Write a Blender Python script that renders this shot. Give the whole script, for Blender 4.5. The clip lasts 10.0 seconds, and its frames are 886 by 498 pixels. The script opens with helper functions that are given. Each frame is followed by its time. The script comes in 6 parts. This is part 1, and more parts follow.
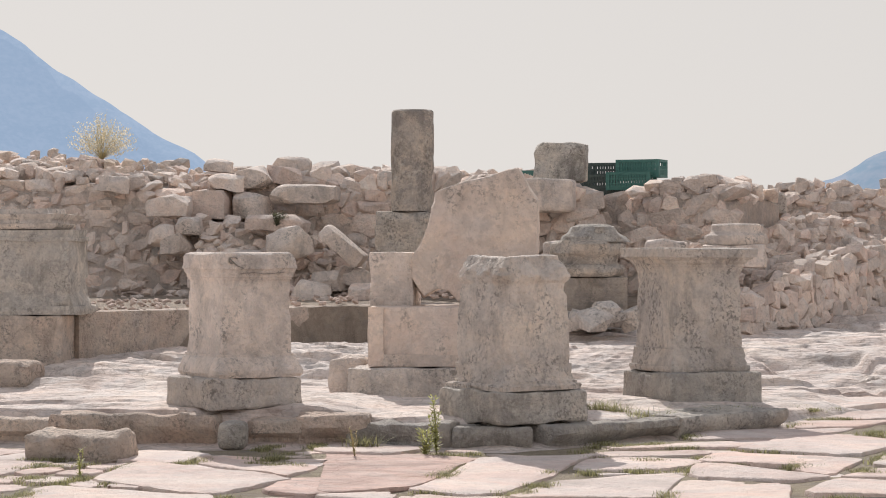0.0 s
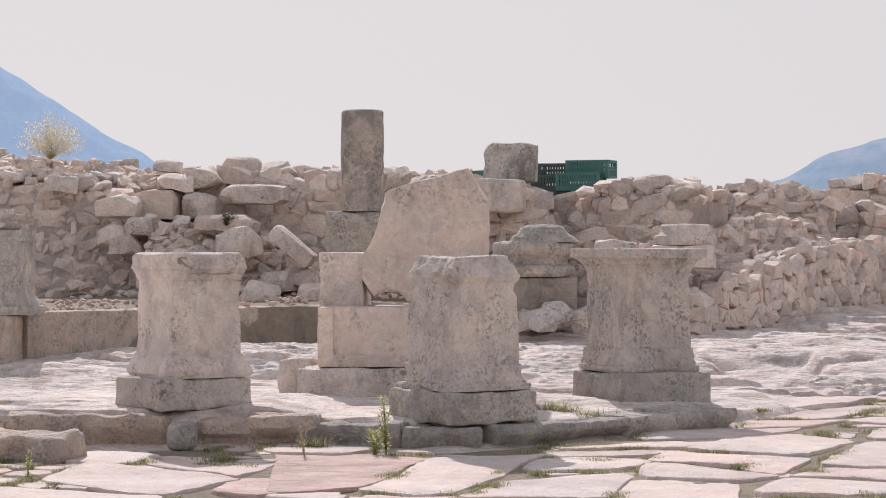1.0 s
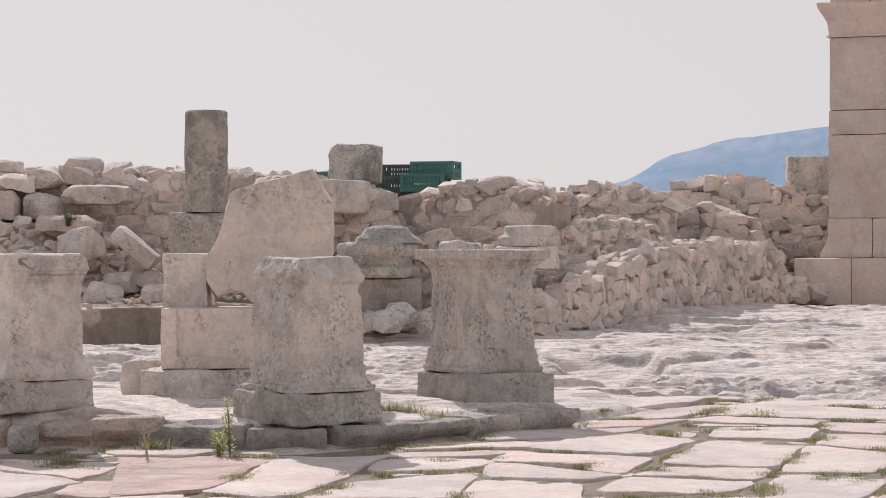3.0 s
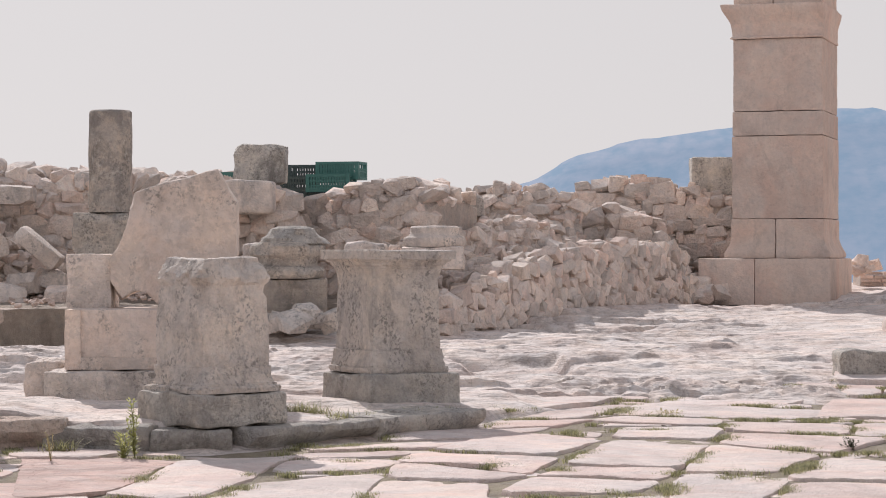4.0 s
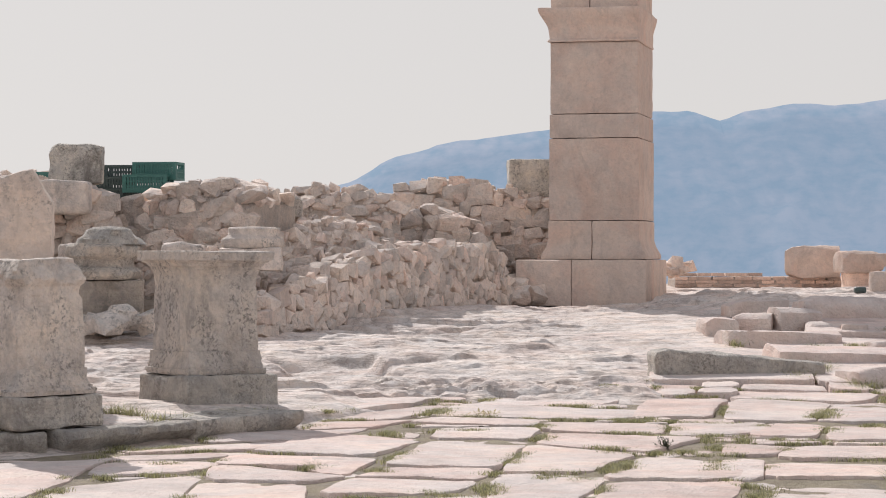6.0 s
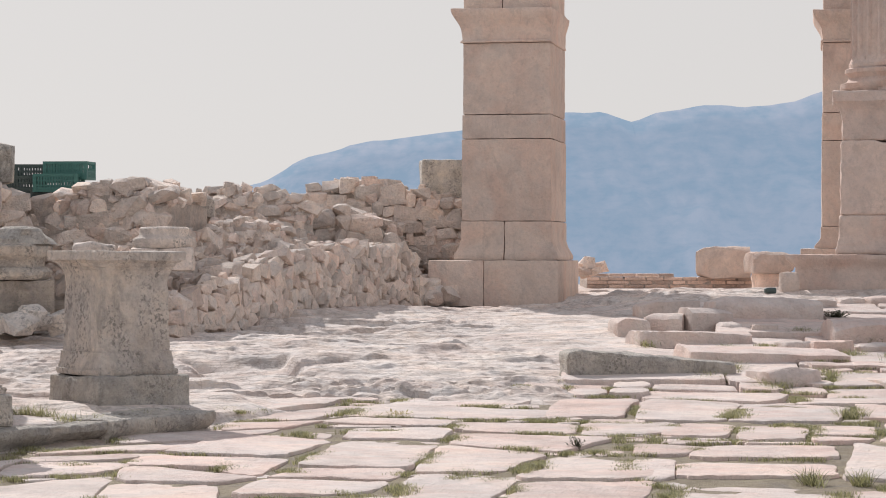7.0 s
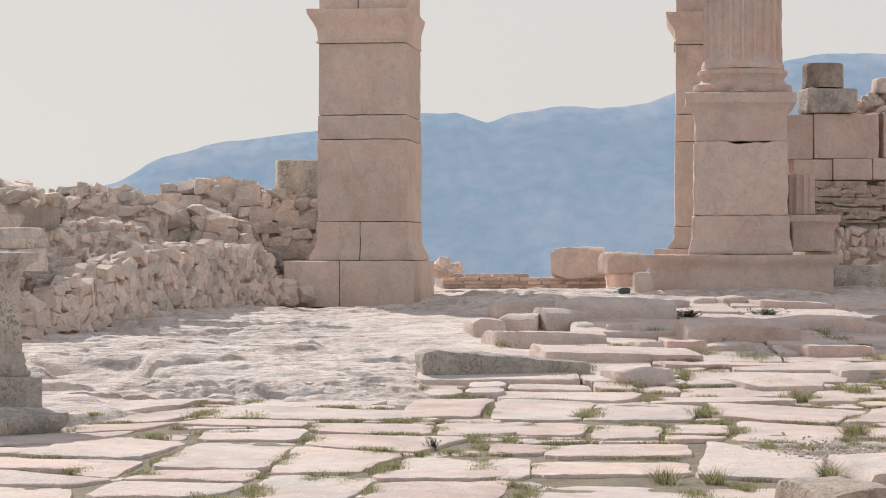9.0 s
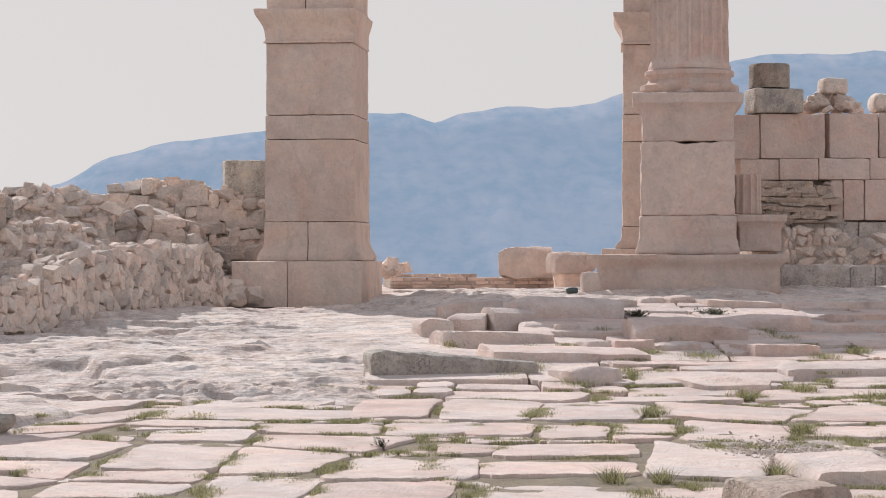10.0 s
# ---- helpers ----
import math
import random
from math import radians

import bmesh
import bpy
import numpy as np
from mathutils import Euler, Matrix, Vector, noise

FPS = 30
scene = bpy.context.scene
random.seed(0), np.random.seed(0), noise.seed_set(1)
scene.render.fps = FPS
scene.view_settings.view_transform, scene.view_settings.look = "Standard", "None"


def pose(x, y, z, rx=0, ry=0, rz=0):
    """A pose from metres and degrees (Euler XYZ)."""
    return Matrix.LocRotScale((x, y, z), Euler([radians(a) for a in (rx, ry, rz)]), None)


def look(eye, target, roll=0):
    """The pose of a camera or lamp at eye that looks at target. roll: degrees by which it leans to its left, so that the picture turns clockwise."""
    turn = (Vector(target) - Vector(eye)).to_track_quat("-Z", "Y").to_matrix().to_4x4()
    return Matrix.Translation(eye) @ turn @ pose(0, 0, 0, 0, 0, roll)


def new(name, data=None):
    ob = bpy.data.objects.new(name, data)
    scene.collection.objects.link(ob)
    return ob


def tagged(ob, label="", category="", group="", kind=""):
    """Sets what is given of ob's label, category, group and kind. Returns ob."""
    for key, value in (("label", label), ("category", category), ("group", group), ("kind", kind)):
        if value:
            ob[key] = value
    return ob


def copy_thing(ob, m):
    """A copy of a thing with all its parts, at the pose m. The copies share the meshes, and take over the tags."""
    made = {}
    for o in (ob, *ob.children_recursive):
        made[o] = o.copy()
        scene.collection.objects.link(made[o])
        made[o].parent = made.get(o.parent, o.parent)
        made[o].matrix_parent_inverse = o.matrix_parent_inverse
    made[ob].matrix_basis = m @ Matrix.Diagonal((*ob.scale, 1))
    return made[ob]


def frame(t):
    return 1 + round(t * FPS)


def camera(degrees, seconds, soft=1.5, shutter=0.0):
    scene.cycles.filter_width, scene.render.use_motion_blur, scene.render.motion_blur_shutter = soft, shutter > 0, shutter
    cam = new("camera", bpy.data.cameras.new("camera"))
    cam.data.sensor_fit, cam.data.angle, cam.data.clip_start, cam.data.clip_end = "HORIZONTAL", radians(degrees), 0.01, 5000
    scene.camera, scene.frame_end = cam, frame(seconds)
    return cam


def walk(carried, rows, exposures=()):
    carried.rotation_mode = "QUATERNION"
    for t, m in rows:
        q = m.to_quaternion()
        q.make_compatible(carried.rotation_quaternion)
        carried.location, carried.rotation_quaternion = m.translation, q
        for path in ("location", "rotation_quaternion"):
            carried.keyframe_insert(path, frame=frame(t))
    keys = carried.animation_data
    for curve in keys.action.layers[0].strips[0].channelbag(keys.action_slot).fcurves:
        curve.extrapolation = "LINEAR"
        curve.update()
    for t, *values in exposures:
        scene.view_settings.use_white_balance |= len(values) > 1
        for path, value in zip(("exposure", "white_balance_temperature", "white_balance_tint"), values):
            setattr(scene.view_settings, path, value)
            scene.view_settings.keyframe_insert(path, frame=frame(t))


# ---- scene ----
cam = camera(22.19, 10.0, soft=1.0)
EYE = 1.40
# seconds, heading to the left of north, pitch, roll in degrees: the camera turns on its tripod
ROWS = [
    (0, 9.898, 0.074, -0.087),
    (0.5, 9.352, 0.080, -0.052),
    (1, 8.627, 0.081, -0.062),
    (1.5, 7.826, 0.085, -0.034),
    (2, 6.838, 0.100, -0.043),
    (2.5, 5.816, 0.102, -0.040),
    (4, 2.296, 0.114, -0.050),
    (4.5, 1.148, 0.120, -0.013),
    (5, -0.069, 0.126, 0.049),
    (5.5, -1.180, 0.134, 0.016),
    (7, -4.525, 0.154, 0.099),
    (7.5, -5.514, 0.159, 0.083),
    (8, -6.501, 0.170, 0.086),
    (8.5, -7.414, 0.172, 0.062),
    (9, -8.181, 0.172, 0.040),
    (9.5, -8.915, 0.174, -0.013),
    (10, -9.502, 0.174, -0.040),
]
# seconds, stops, kelvin, tint
EXPOSURES = [(0.0, 0.21, 6420, 11), (0.5, 0.21, 6270, 13), (1.0, 0.21, 6180, 15), (1.5, 0.14, 6180, 14), (2.5, 0.17, 6190, 14), (4.0, 0.18, 6220, 14), (5.0, 0.21, 6280, 12), (8.0, 0.21, 6280, 11), (8.5, 0.18, 6250, 12), (8.9, 0.21, 6380, 10), (9.1, 0.21, 6380, 10), (9.5, 0.18, 6310, 11), (10.0, 0.18, 6250, 13)]



def aim(heading, pitch):
    a, b = radians(heading), radians(pitch)
    return (-math.sin(a) * math.cos(b), math.cos(a) * math.cos(b), EYE + math.sin(b))


walk(cam, [(t, look((0, 0, EYE), aim(a, b), r)) for t, a, b, r in ROWS],
     exposures=[(t, s, k, g) for t, s, k, g in EXPOSURES])

# ---- light ----
SUN_FROM, SUN_HEIGHT = 20.0, 37.0   # degrees west of north, above the horizon
world = bpy.data.worlds.new("sky")
scene.world = world
world.use_nodes = True
wn = world.node_tree
sky = wn.nodes.new("ShaderNodeTexSky")
sky.sky_type, sky.sun_disc = "NISHITA", False
sky.sun_elevation, sky.sun_rotation = radians(SUN_HEIGHT), radians(-SUN_FROM)
sky.altitude, sky.air_density, sky.dust_density, sky.ozone_density = 1500, 1.0, 6.0, 0.6
pale = wn.nodes.new("ShaderNodeHueSaturation")
pale.inputs["Saturation"].default_value = 0.35
wn.links.new(sky.outputs[0], pale.inputs["Color"])
# thick bright haze evens out the dome
veil = wn.nodes.new("ShaderNodeMix")
veil.data_type = "RGBA"
veil.inputs[0].default_value = 0.95
wn.links.new(pale.outputs[0], veil.inputs[6])
# the haze is cream near the horizon and bluer overhead
where_up = wn.nodes.new("ShaderNodeTexCoord")
split = wn.nodes.new("ShaderNodeSeparateXYZ")
wn.links.new(where_up.outputs["Generated"], split.inputs[0])
dome = wn.nodes.new("ShaderNodeValToRGB")
dome.color_ramp.elements[0].position, dome.color_ramp.elements[0].color = 0.16, (5.05, 4.81, 4.54, 1)
dome.color_ramp.elements[1].position, dome.color_ramp.elements[1].color = 0.60, (3.40, 3.55, 3.90, 1)
wn.links.new(split.outputs[2], dome.inputs[0])
wn.links.new(dome.outputs[0], veil.inputs[7])
wn.links.new(veil.outputs[2], wn.nodes["Background"].inputs["Color"])
wn.nodes["Background"].inputs["Strength"].default_value = 0.12
sun = new("sun", bpy.data.lights.new("sun", "SUN"))
sun.data.energy, sun.data.angle, sun.data.color = 3.5, radians(0.6), (1.0, 0.95, 0.89)
sun.matrix_world = look((0, 0, 0), (math.sin(radians(SUN_FROM)), -math.cos(radians(SUN_FROM)), -math.tan(radians(SUN_HEIGHT))))
tagged(sun, kind="structure")


# ---- numbers: noise, places, meshes ----
def hashed(i, seed):
    n = (i[..., 0] * 73856093) ^ (i[..., 1] * 19349663) ^ (i[..., 2] * 83492791) ^ (seed * 2654435 + 977)
    n = (n ^ (n >> 13)) * 1274126177
    n = (n ^ (n >> 16)) & 0xFFFFFF
    return n / 0x7FFFFF - 1.0


def value_noise(p, seed=0):
    p = np.asarray(p, float)
    i = np.floor(p).astype(np.int64)
    f = p - i
    f = f * f * (3 - 2 * f)
    out = 0
    for dx in (0, 1):
        for dy in (0, 1):
            for dz in (0, 1):
                w = (f[..., 0] if dx else 1 - f[..., 0]) * (f[..., 1] if dy else 1 - f[..., 1]) * (f[..., 2] if dz else 1 - f[..., 2])
                out = out + w * hashed(i + np.array([dx, dy, dz]), seed)
    return out


def fbm(p, scale, octaves=3, seed=0):
    p = np.asarray(p, float) * scale
    return sum(value_noise(p * 2.03**k + 11.3 * k, seed + k) * 0.5**k for k in range(octaves))


def cells(x, y, size, stretch, seed):
    """Scattered knobs: the distance to the nearest seed point, as a share of a cell, and that cell's own number."""
    u, v = x / (size * stretch), y / size
    i, j = np.floor(u).astype(np.int64), np.floor(v).astype(np.int64)
    best, own = np.full(x.shape, 9.0), np.zeros(x.shape)
    for di in (-1, 0, 1):
        for dj in (-1, 0, 1):
            c = np.stack([i + di, j + dj, 0 * i], -1)
            px, py, n = i + di + 0.5 + 0.45 * hashed(c, seed), j + dj + 0.5 + 0.45 * hashed(c, seed + 1), hashed(c, seed + 2)
            d = np.hypot(u - px, v - py)
            own = np.where(d < best, n, own)
            best = np.minimum(best, d)
    return best, own


def smooth(v, a, b):
    t = np.clip((np.asarray(v, float) - a) / (b - a), 0, 1)
    return t * t * (3 - 2 * t)


def sighting(heading, level):
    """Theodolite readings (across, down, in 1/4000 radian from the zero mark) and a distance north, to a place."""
    def place(x, y, dist):
        a = -radians(heading) + math.atan((x - 784) / 4000)
        return Vector((math.tan(a) * dist, dist, EYE + (level - y) / 4000 * dist / math.cos(a)))
    return place


def on_ground(sight, x, y, start=11.0):
    """Where a reading meets the ground."""
    d = start
    while d < 45 and sight(x, y, d).z > ground_at(sight(x, y, d).x, d):
        d += 0.05
    return sight(x, y, d)


west, mid, east = sighting(9.898, 446), sighting(1.148, 449), sighting(-9.502, 453)


def mesh_of(name, verts, faces, material=None, shade=None):
    me = bpy.data.meshes.new(name)
    me.from_pydata([tuple(v) for v in verts], [], [tuple(f) for f in faces])
    me.update()
    if material:
        me.materials.append(material)
    if shade is not None:
        me.set_sharp_from_angle(angle=radians(shade))
    return me


def thing(name, at, label, category, group="", kind="", turn=0.0):
    ob = new(name)
    ob.matrix_world = pose(*at, 0, 0, turn)
    return tagged(ob, label, category, group, kind)


def part(name, me, parent, label="", m=None):
    ob = new(name, me)
    ob.parent = parent
    if m is not None:
        ob.matrix_local = m
    return tagged(ob, label)


def solid(name, me, at, label, category, group="", kind="", turn=0.0, tilt=(0, 0)):
    ob = new(name, me)
    ob.matrix_world = pose(*at, tilt[0], tilt[1], turn)
    return tagged(ob, label, category, group, kind)


def join(*pieces):
    verts, faces = [], []
    for v, f in pieces:
        faces += [[i + len(verts) for i in face] for face in f]
        verts += [tuple(p) for p in v]
    return verts, faces


def box_grid(nx, ny, nz):
    """A cube from -1 to 1 cut into cells: places and faces."""
    index, verts, faces = {}, [], []

    def vid(i, j, k):
        if (i, j, k) not in index:
            index[i, j, k] = len(verts)
            verts.append((2 * i / nx - 1, 2 * j / ny - 1, 2 * k / nz - 1))
        return index[i, j, k]

    for i in range(nx):
        for j in range(ny):
            for k, flip in ((0, True), (nz, False)):
                q = [vid(i, j, k), vid(i + 1, j, k), vid(i + 1, j + 1, k), vid(i, j + 1, k)]
                faces.append(q[::-1] if flip else q)
        for k in range(nz):
            for j, flip in ((0, False), (ny, True)):
                q = [vid(i, j, k), vid(i + 1, j, k), vid(i + 1, j, k + 1), vid(i, j, k + 1)]
                faces.append(q[::-1] if flip else q)
    for j in range(ny):
        for k in range(nz):
            for i, flip in ((0, True), (nx, False)):
                q = [vid(i, j, k), vid(i, j + 1, k), vid(i, j + 1, k + 1), vid(i, j, k + 1)]
                faces.append(q[::-1] if flip else q)
    return np.array(verts), faces


def worn_block(w, d, h, step=0.07, edge=0.02, wear=0.012, lump=0.0, seed=0, cut=None):
    """A dressed or broken block standing on z = 0: rounded, chipped edges and an uneven skin. cut: a function that reshapes its places."""
    half = np.array([w, d, h]) / 2
    n = [int(np.clip(round(s / step), 2, 40)) for s in (w, d, h)]
    p, faces = box_grid(*n)
    # cells crowd towards the edges so that the rounding holds
    p = np.sign(p) * (1 - (1 - np.abs(p)) ** 1.25)
    q = p * half
    r = min(edge, 0.45 * half.min())
    chip = np.clip(fbm(q, 5.0, 2, seed + 5) - 0.1, 0, 1)[:, None] * 1.6 * r + r
    chip = np.minimum(chip, 0.6 * half.min())
    core = np.clip(q, -half + chip, half - chip)
    off = q - core
    length = np.linalg.norm(off, axis=1, keepdims=True)
    q = core + np.where(length > 1e-9, off / np.maximum(length, 1e-9) * chip, 0)
    out = q / np.maximum(np.linalg.norm(q / half, axis=1, keepdims=True), 1e-6) / half
    out = out / np.maximum(np.linalg.norm(out, axis=1, keepdims=True), 1e-6)
    q = q + out * (fbm(q, 6.0, 3, seed) * wear + fbm(q, 1.7, 2, seed + 9) * lump)[:, None]
    q[:, 2] += h / 2
    if cut:
        q = cut(q)
    return q, faces


def block_mesh(name, material, *args, shade=40, **kw):
    return mesh_of(name, *worn_block(*args, **kw), material, shade)


def hewn(w, d, h, seed, cuts=6, depth=0.2):
    """Flat breaks across the corners and edges of a block, for worn_block's cut."""
    rng = np.random.default_rng(seed + 4000)
    half = np.array([w, d, h]) / 2
    planes = []
    for k in range(cuts):
        n = np.sign(rng.normal(size=3)) * rng.uniform(0.15, 1.0, 3)
        n[2] = n[2] if k % 3 == 2 else abs(n[2])
        n[rng.integers(3)] *= rng.choice([0.05, 0.6])
        n = n / half
        n /= np.linalg.norm(n)
        planes.append((n, (np.abs(n) * half).sum() * (1 - depth * rng.uniform(0.35, 1.0))))

    def cut(q):
        c = np.array([0, 0, h / 2])
        for n, off in planes:
            over = np.maximum((q - c) @ n - off, 0)
            q = q - over[:, None] * n
        return q + (fbm(q, 7.0, 3, seed + 70) * 0.006)[:, None]

    return cut


def rough_block(name, material, w, d, h, seed=0, cuts=6, depth=0.2, step=0.05, edge=0.012, wear=0.012, lump=0.012):
    return block_mesh(name, material, w, d, h, step=step, edge=edge, wear=wear, lump=lump, seed=seed, cut=hewn(w, d, h, seed, cuts, depth), shade=34)


def moulded(profile, sides=9, wear=0.008, chip=0.02, seed=0, shade=35, ratio=1.0):
    """A square shaft with a moulded profile of (half side, height) pairs, corners chipped. Places and faces."""
    zs, rs = [], []
    for (r0, z0), (r1, z1) in zip(profile, profile[1:]):
        n = max(1, int(max(abs(z1 - z0) / 0.025, abs(r1 - r0) / 0.03)))
        for k in range(n):
            rs.append(r0 + (r1 - r0) * k / n)
            zs.append(z0 + (z1 - z0) * k / n)
    rs.append(profile[-1][0])
    zs.append(profile[-1][1])
    edge = np.linspace(-1, 1, sides + 1)[:-1]
    edge = np.sign(edge) * (1 - (1 - np.abs(edge)) ** 1.3)
    one = np.ones(sides)
    ring = np.concatenate([np.stack([edge, -one], 1), np.stack([one, edge], 1), np.stack([-edge, one], 1), np.stack([-one, -edge], 1)])
    m = len(ring)
    corner = np.abs(ring).min(1) ** 5
    verts, faces = [], []
    for r, z in zip(rs, zs):
        p = np.column_stack([ring[:, 0] * r, ring[:, 1] * r * ratio, np.full(m, z)])
        bite = np.minimum(corner * (0.004 + chip * np.clip(fbm(p, 6.0, 2, seed + 3) - 0.05, 0, 1)), 0.05 * r + 0.004)
        p[:, :2] *= (1 - bite / max(r, 0.05))[:, None]
        p[:, :2] += ring * (fbm(p, 5.0, 3, seed) * wear)[:, None]
        p[:, 2] += fbm(p, 4.0, 2, seed + 7) * wear * 0.5
        verts += p.tolist()
    for k in range(len(rs) - 1):
        for i in range(m):
            j = (i + 1) % m
            faces.append([k * m + i, k * m + j, (k + 1) * m + j, (k + 1) * m + i])
    verts += [(0, 0, zs[0]), (0, 0, zs[-1])]
    c0, c1, top = len(verts) - 2, len(verts) - 1, (len(rs) - 1) * m
    for i in range(m):
        j = (i + 1) % m
        faces += [[j, i, c0], [top + i, top + j, c1]]
    return verts, faces


def turned(profile, sides=40, wear=0.006, seed=0, flutes=0, depth=0.0, flute_from=-1e9, chip=0.0):
    """A round shaft with a profile of (radius, height) pairs, with flutes if asked for. Places and faces."""
    zs, rs = [], []
    for (r0, z0), (r1, z1) in zip(profile, profile[1:]):
        n = max(1, int(max(abs(z1 - z0) / 0.05, abs(r1 - r0) / 0.05)))
        for k in range(n):
            rs.append(r0 + (r1 - r0) * k / n)
            zs.append(z0 + (z1 - z0) * k / n)
    rs.append(profile[-1][0])
    zs.append(profile[-1][1])
    a = np.linspace(0, 2 * np.pi, sides, endpoint=False)
    verts, faces = [], []
    for r, z in zip(rs, zs):
        p = np.column_stack([np.cos(a), np.sin(a), np.full(sides, z)])
        rr = r + wear * fbm(np.column_stack([p[:, :2] * r, p[:, 2]]), 5.0, 3, seed)
        rr -= chip * np.clip(fbm(np.column_stack([p[:, :2] * r, p[:, 2]]), 2.6, 2, seed + 4) - 0.35, 0, 1)
        if flutes and z > flute_from:
            rr -= depth * smooth(np.abs(np.sin(a * flutes / 2)), 0.25, 0.75) * min(1.0, (z - flute_from) / 0.08)
        p[:, :2] *= rr[:, None]
        verts += p.tolist()
    for k in range(len(rs) - 1):
        for i in range(sides):
            j = (i + 1) % sides
            faces.append([k * sides + i, k * sides + j, (k + 1) * sides + j, (k + 1) * sides + i])
    verts += [(0, 0, zs[0]), (0, 0, zs[-1] + 0.01)]
    c0, c1, top = len(verts) - 2, len(verts) - 1, (len(rs) - 1) * sides
    for i in range(sides):
        j = (i + 1) % sides
        faces += [[j, i, c0], [top + i, top + j, c1]]
    return verts, faces


# ---- materials ----
def ramp(nodes, stops):
    node = nodes.new("ShaderNodeValToRGB")
    els = node.color_ramp.elements
    while len(els) < len(stops):
        els.new(0.5)
    for el, (pos, col) in zip(els, stops):
        el.position, el.color = pos, (*col, 1)
    return node


def stone_material(name, base, warm, stain=(0.10, 0.09, 0.08), stained=0.35, lichen=0.0, grain=9.0, bump=0.35, rough=0.9, vary=0.12, strata=0.0, pink=0.0, cracks=0.0, mottled=1.0, rosy_veins=0.0, grey_spots=0.0, gain=1.15, crack_scale=1.1, pale=0.0, reaches=0.75):
    """Weathered limestone: two tones in patches, dark stains with shapes of their own, pale lichen, pits and grain."""
    base, warm = tuple(c * gain for c in base), tuple(c * gain for c in warm)
    m = bpy.data.materials.new(name)
    m.use_nodes = True
    n, l = m.node_tree.nodes, m.node_tree.links
    bsdf = n["Principled BSDF"]
    bsdf.inputs["Roughness"].default_value = rough
    if "Specular IOR Level" in bsdf.inputs:
        bsdf.inputs["Specular IOR Level"].default_value = 0.25
    tex, info = n.new("ShaderNodeTexCoord"), n.new("ShaderNodeObjectInfo")
    shift = n.new("ShaderNodeVectorMath")
    shift.operation = "ADD"
    scale = n.new("ShaderNodeVectorMath")
    scale.operation = "SCALE"
    scale.inputs[3].default_value = 37.0
    comb = n.new("ShaderNodeCombineXYZ")
    for k in range(3):
        l.new(info.outputs["Random"], comb.inputs[k])
    l.new(comb.outputs[0], scale.inputs[0])
    geo = n.new("ShaderNodeNewGeometry")
    l.new(geo.outputs["Position"], shift.inputs[0])
    l.new(scale.outputs[0], shift.inputs[1])

    def noise_at(sc, detail, rough_=0.6, dist=0.0, stretch=None):
        t = n.new("ShaderNodeTexNoise")
        t.inputs["Scale"].default_value, t.inputs["Detail"].default_value = sc, detail
        t.inputs["Roughness"].default_value, t.inputs["Distortion"].default_value = rough_, dist
        src = shift.outputs[0]
        if stretch:
            mp = n.new("ShaderNodeMapping")
            mp.inputs["Scale"].default_value = stretch
            l.new(src, mp.inputs[0])
            src = mp.outputs[0]
        l.new(src, t.inputs["Vector"])
        return t.outputs["Fac"]

    def mix(fac, a, b, kind="MIX"):
        x = n.new("ShaderNodeMix")
        x.data_type, x.blend_type = "RGBA", kind
        for socket, v in ((x.inputs[0], fac), (x.inputs[6], a), (x.inputs[7], b)):
            if isinstance(v, (int, float)):
                socket.default_value = v
            elif isinstance(v, tuple):
                socket.default_value = (*v, 1)
            else:
                l.new(v, socket)
        return x.outputs[2]

    grey = tuple(c + mottled * (0.90 * (0.6 * c + 0.4 * sum(base) / 3) - c) for c in base)
    patches = ramp(n, [(0.30, grey), (0.46, base), (0.68, warm)])
    l.new(noise_at(3.4, 6, 0.7, 0.4), patches.inputs[0])
    col = patches.outputs[0]
    mottle = ramp(n, [(0.3, (0.74, 0.73, 0.73)), (0.55, (1.0, 1.0, 1.0)), (0.75, (1.12, 1.11, 1.09))])
    l.new(noise_at(grain, 6, 0.7), mottle.inputs[0])
    col = mix(0.25 + 0.6 * mottled, col, mottle.outputs[0], "MULTIPLY")
    speck = ramp(n, [(0.30, (0.58, 0.56, 0.54)), (0.45, (1.0, 1.0, 1.0)), (0.75, (1.10, 1.10, 1.09))])
    l.new(noise_at(grain * 4.5, 4, 0.7), speck.inputs[0])
    col = mix(0.1 + 0.4 * mottled, col, speck.outputs[0], "MULTIPLY")
    pits = ramp(n, [(0.30, (0.55, 0.52, 0.50)), (0.39, (1, 1, 1)), (0.66, (1.10, 1.10, 1.09))])
    l.new(noise_at(grain * 2.1, 9, 0.75, 0.3), pits.inputs[0])
    col = mix(0.2 + 0.35 * mottled, col, pits.outputs[0], "MULTIPLY")
    if strata:
        crack = ramp(n, [(0.40, (0.45, 0.41, 0.38)), (0.47, (1, 1, 1))])
        l.new(noise_at(2.6, 7, 0.68, 0.5, (0.55, 2.2, 2.0)), crack.inputs[0])
        col = mix(0.75 * strata, col, crack.outputs[0], "MULTIPLY")
    where = ramp(n, [(0.60 - 0.18 * stained, (0, 0, 0)), (0.74 - 0.10 * stained, (1, 1, 1))])
    l.new(noise_at(3.1, 7, 0.72, 0.6, (1, 1, 0.55)), where.inputs[0])
    amount = n.new("ShaderNodeMath")
    amount.operation = "MULTIPLY"
    l.new(where.outputs[0], amount.inputs[0])
    amount.inputs[1].default_value = min(0.9, 0.25 + stained)
    col = mix(amount.outputs[0], col, stain)
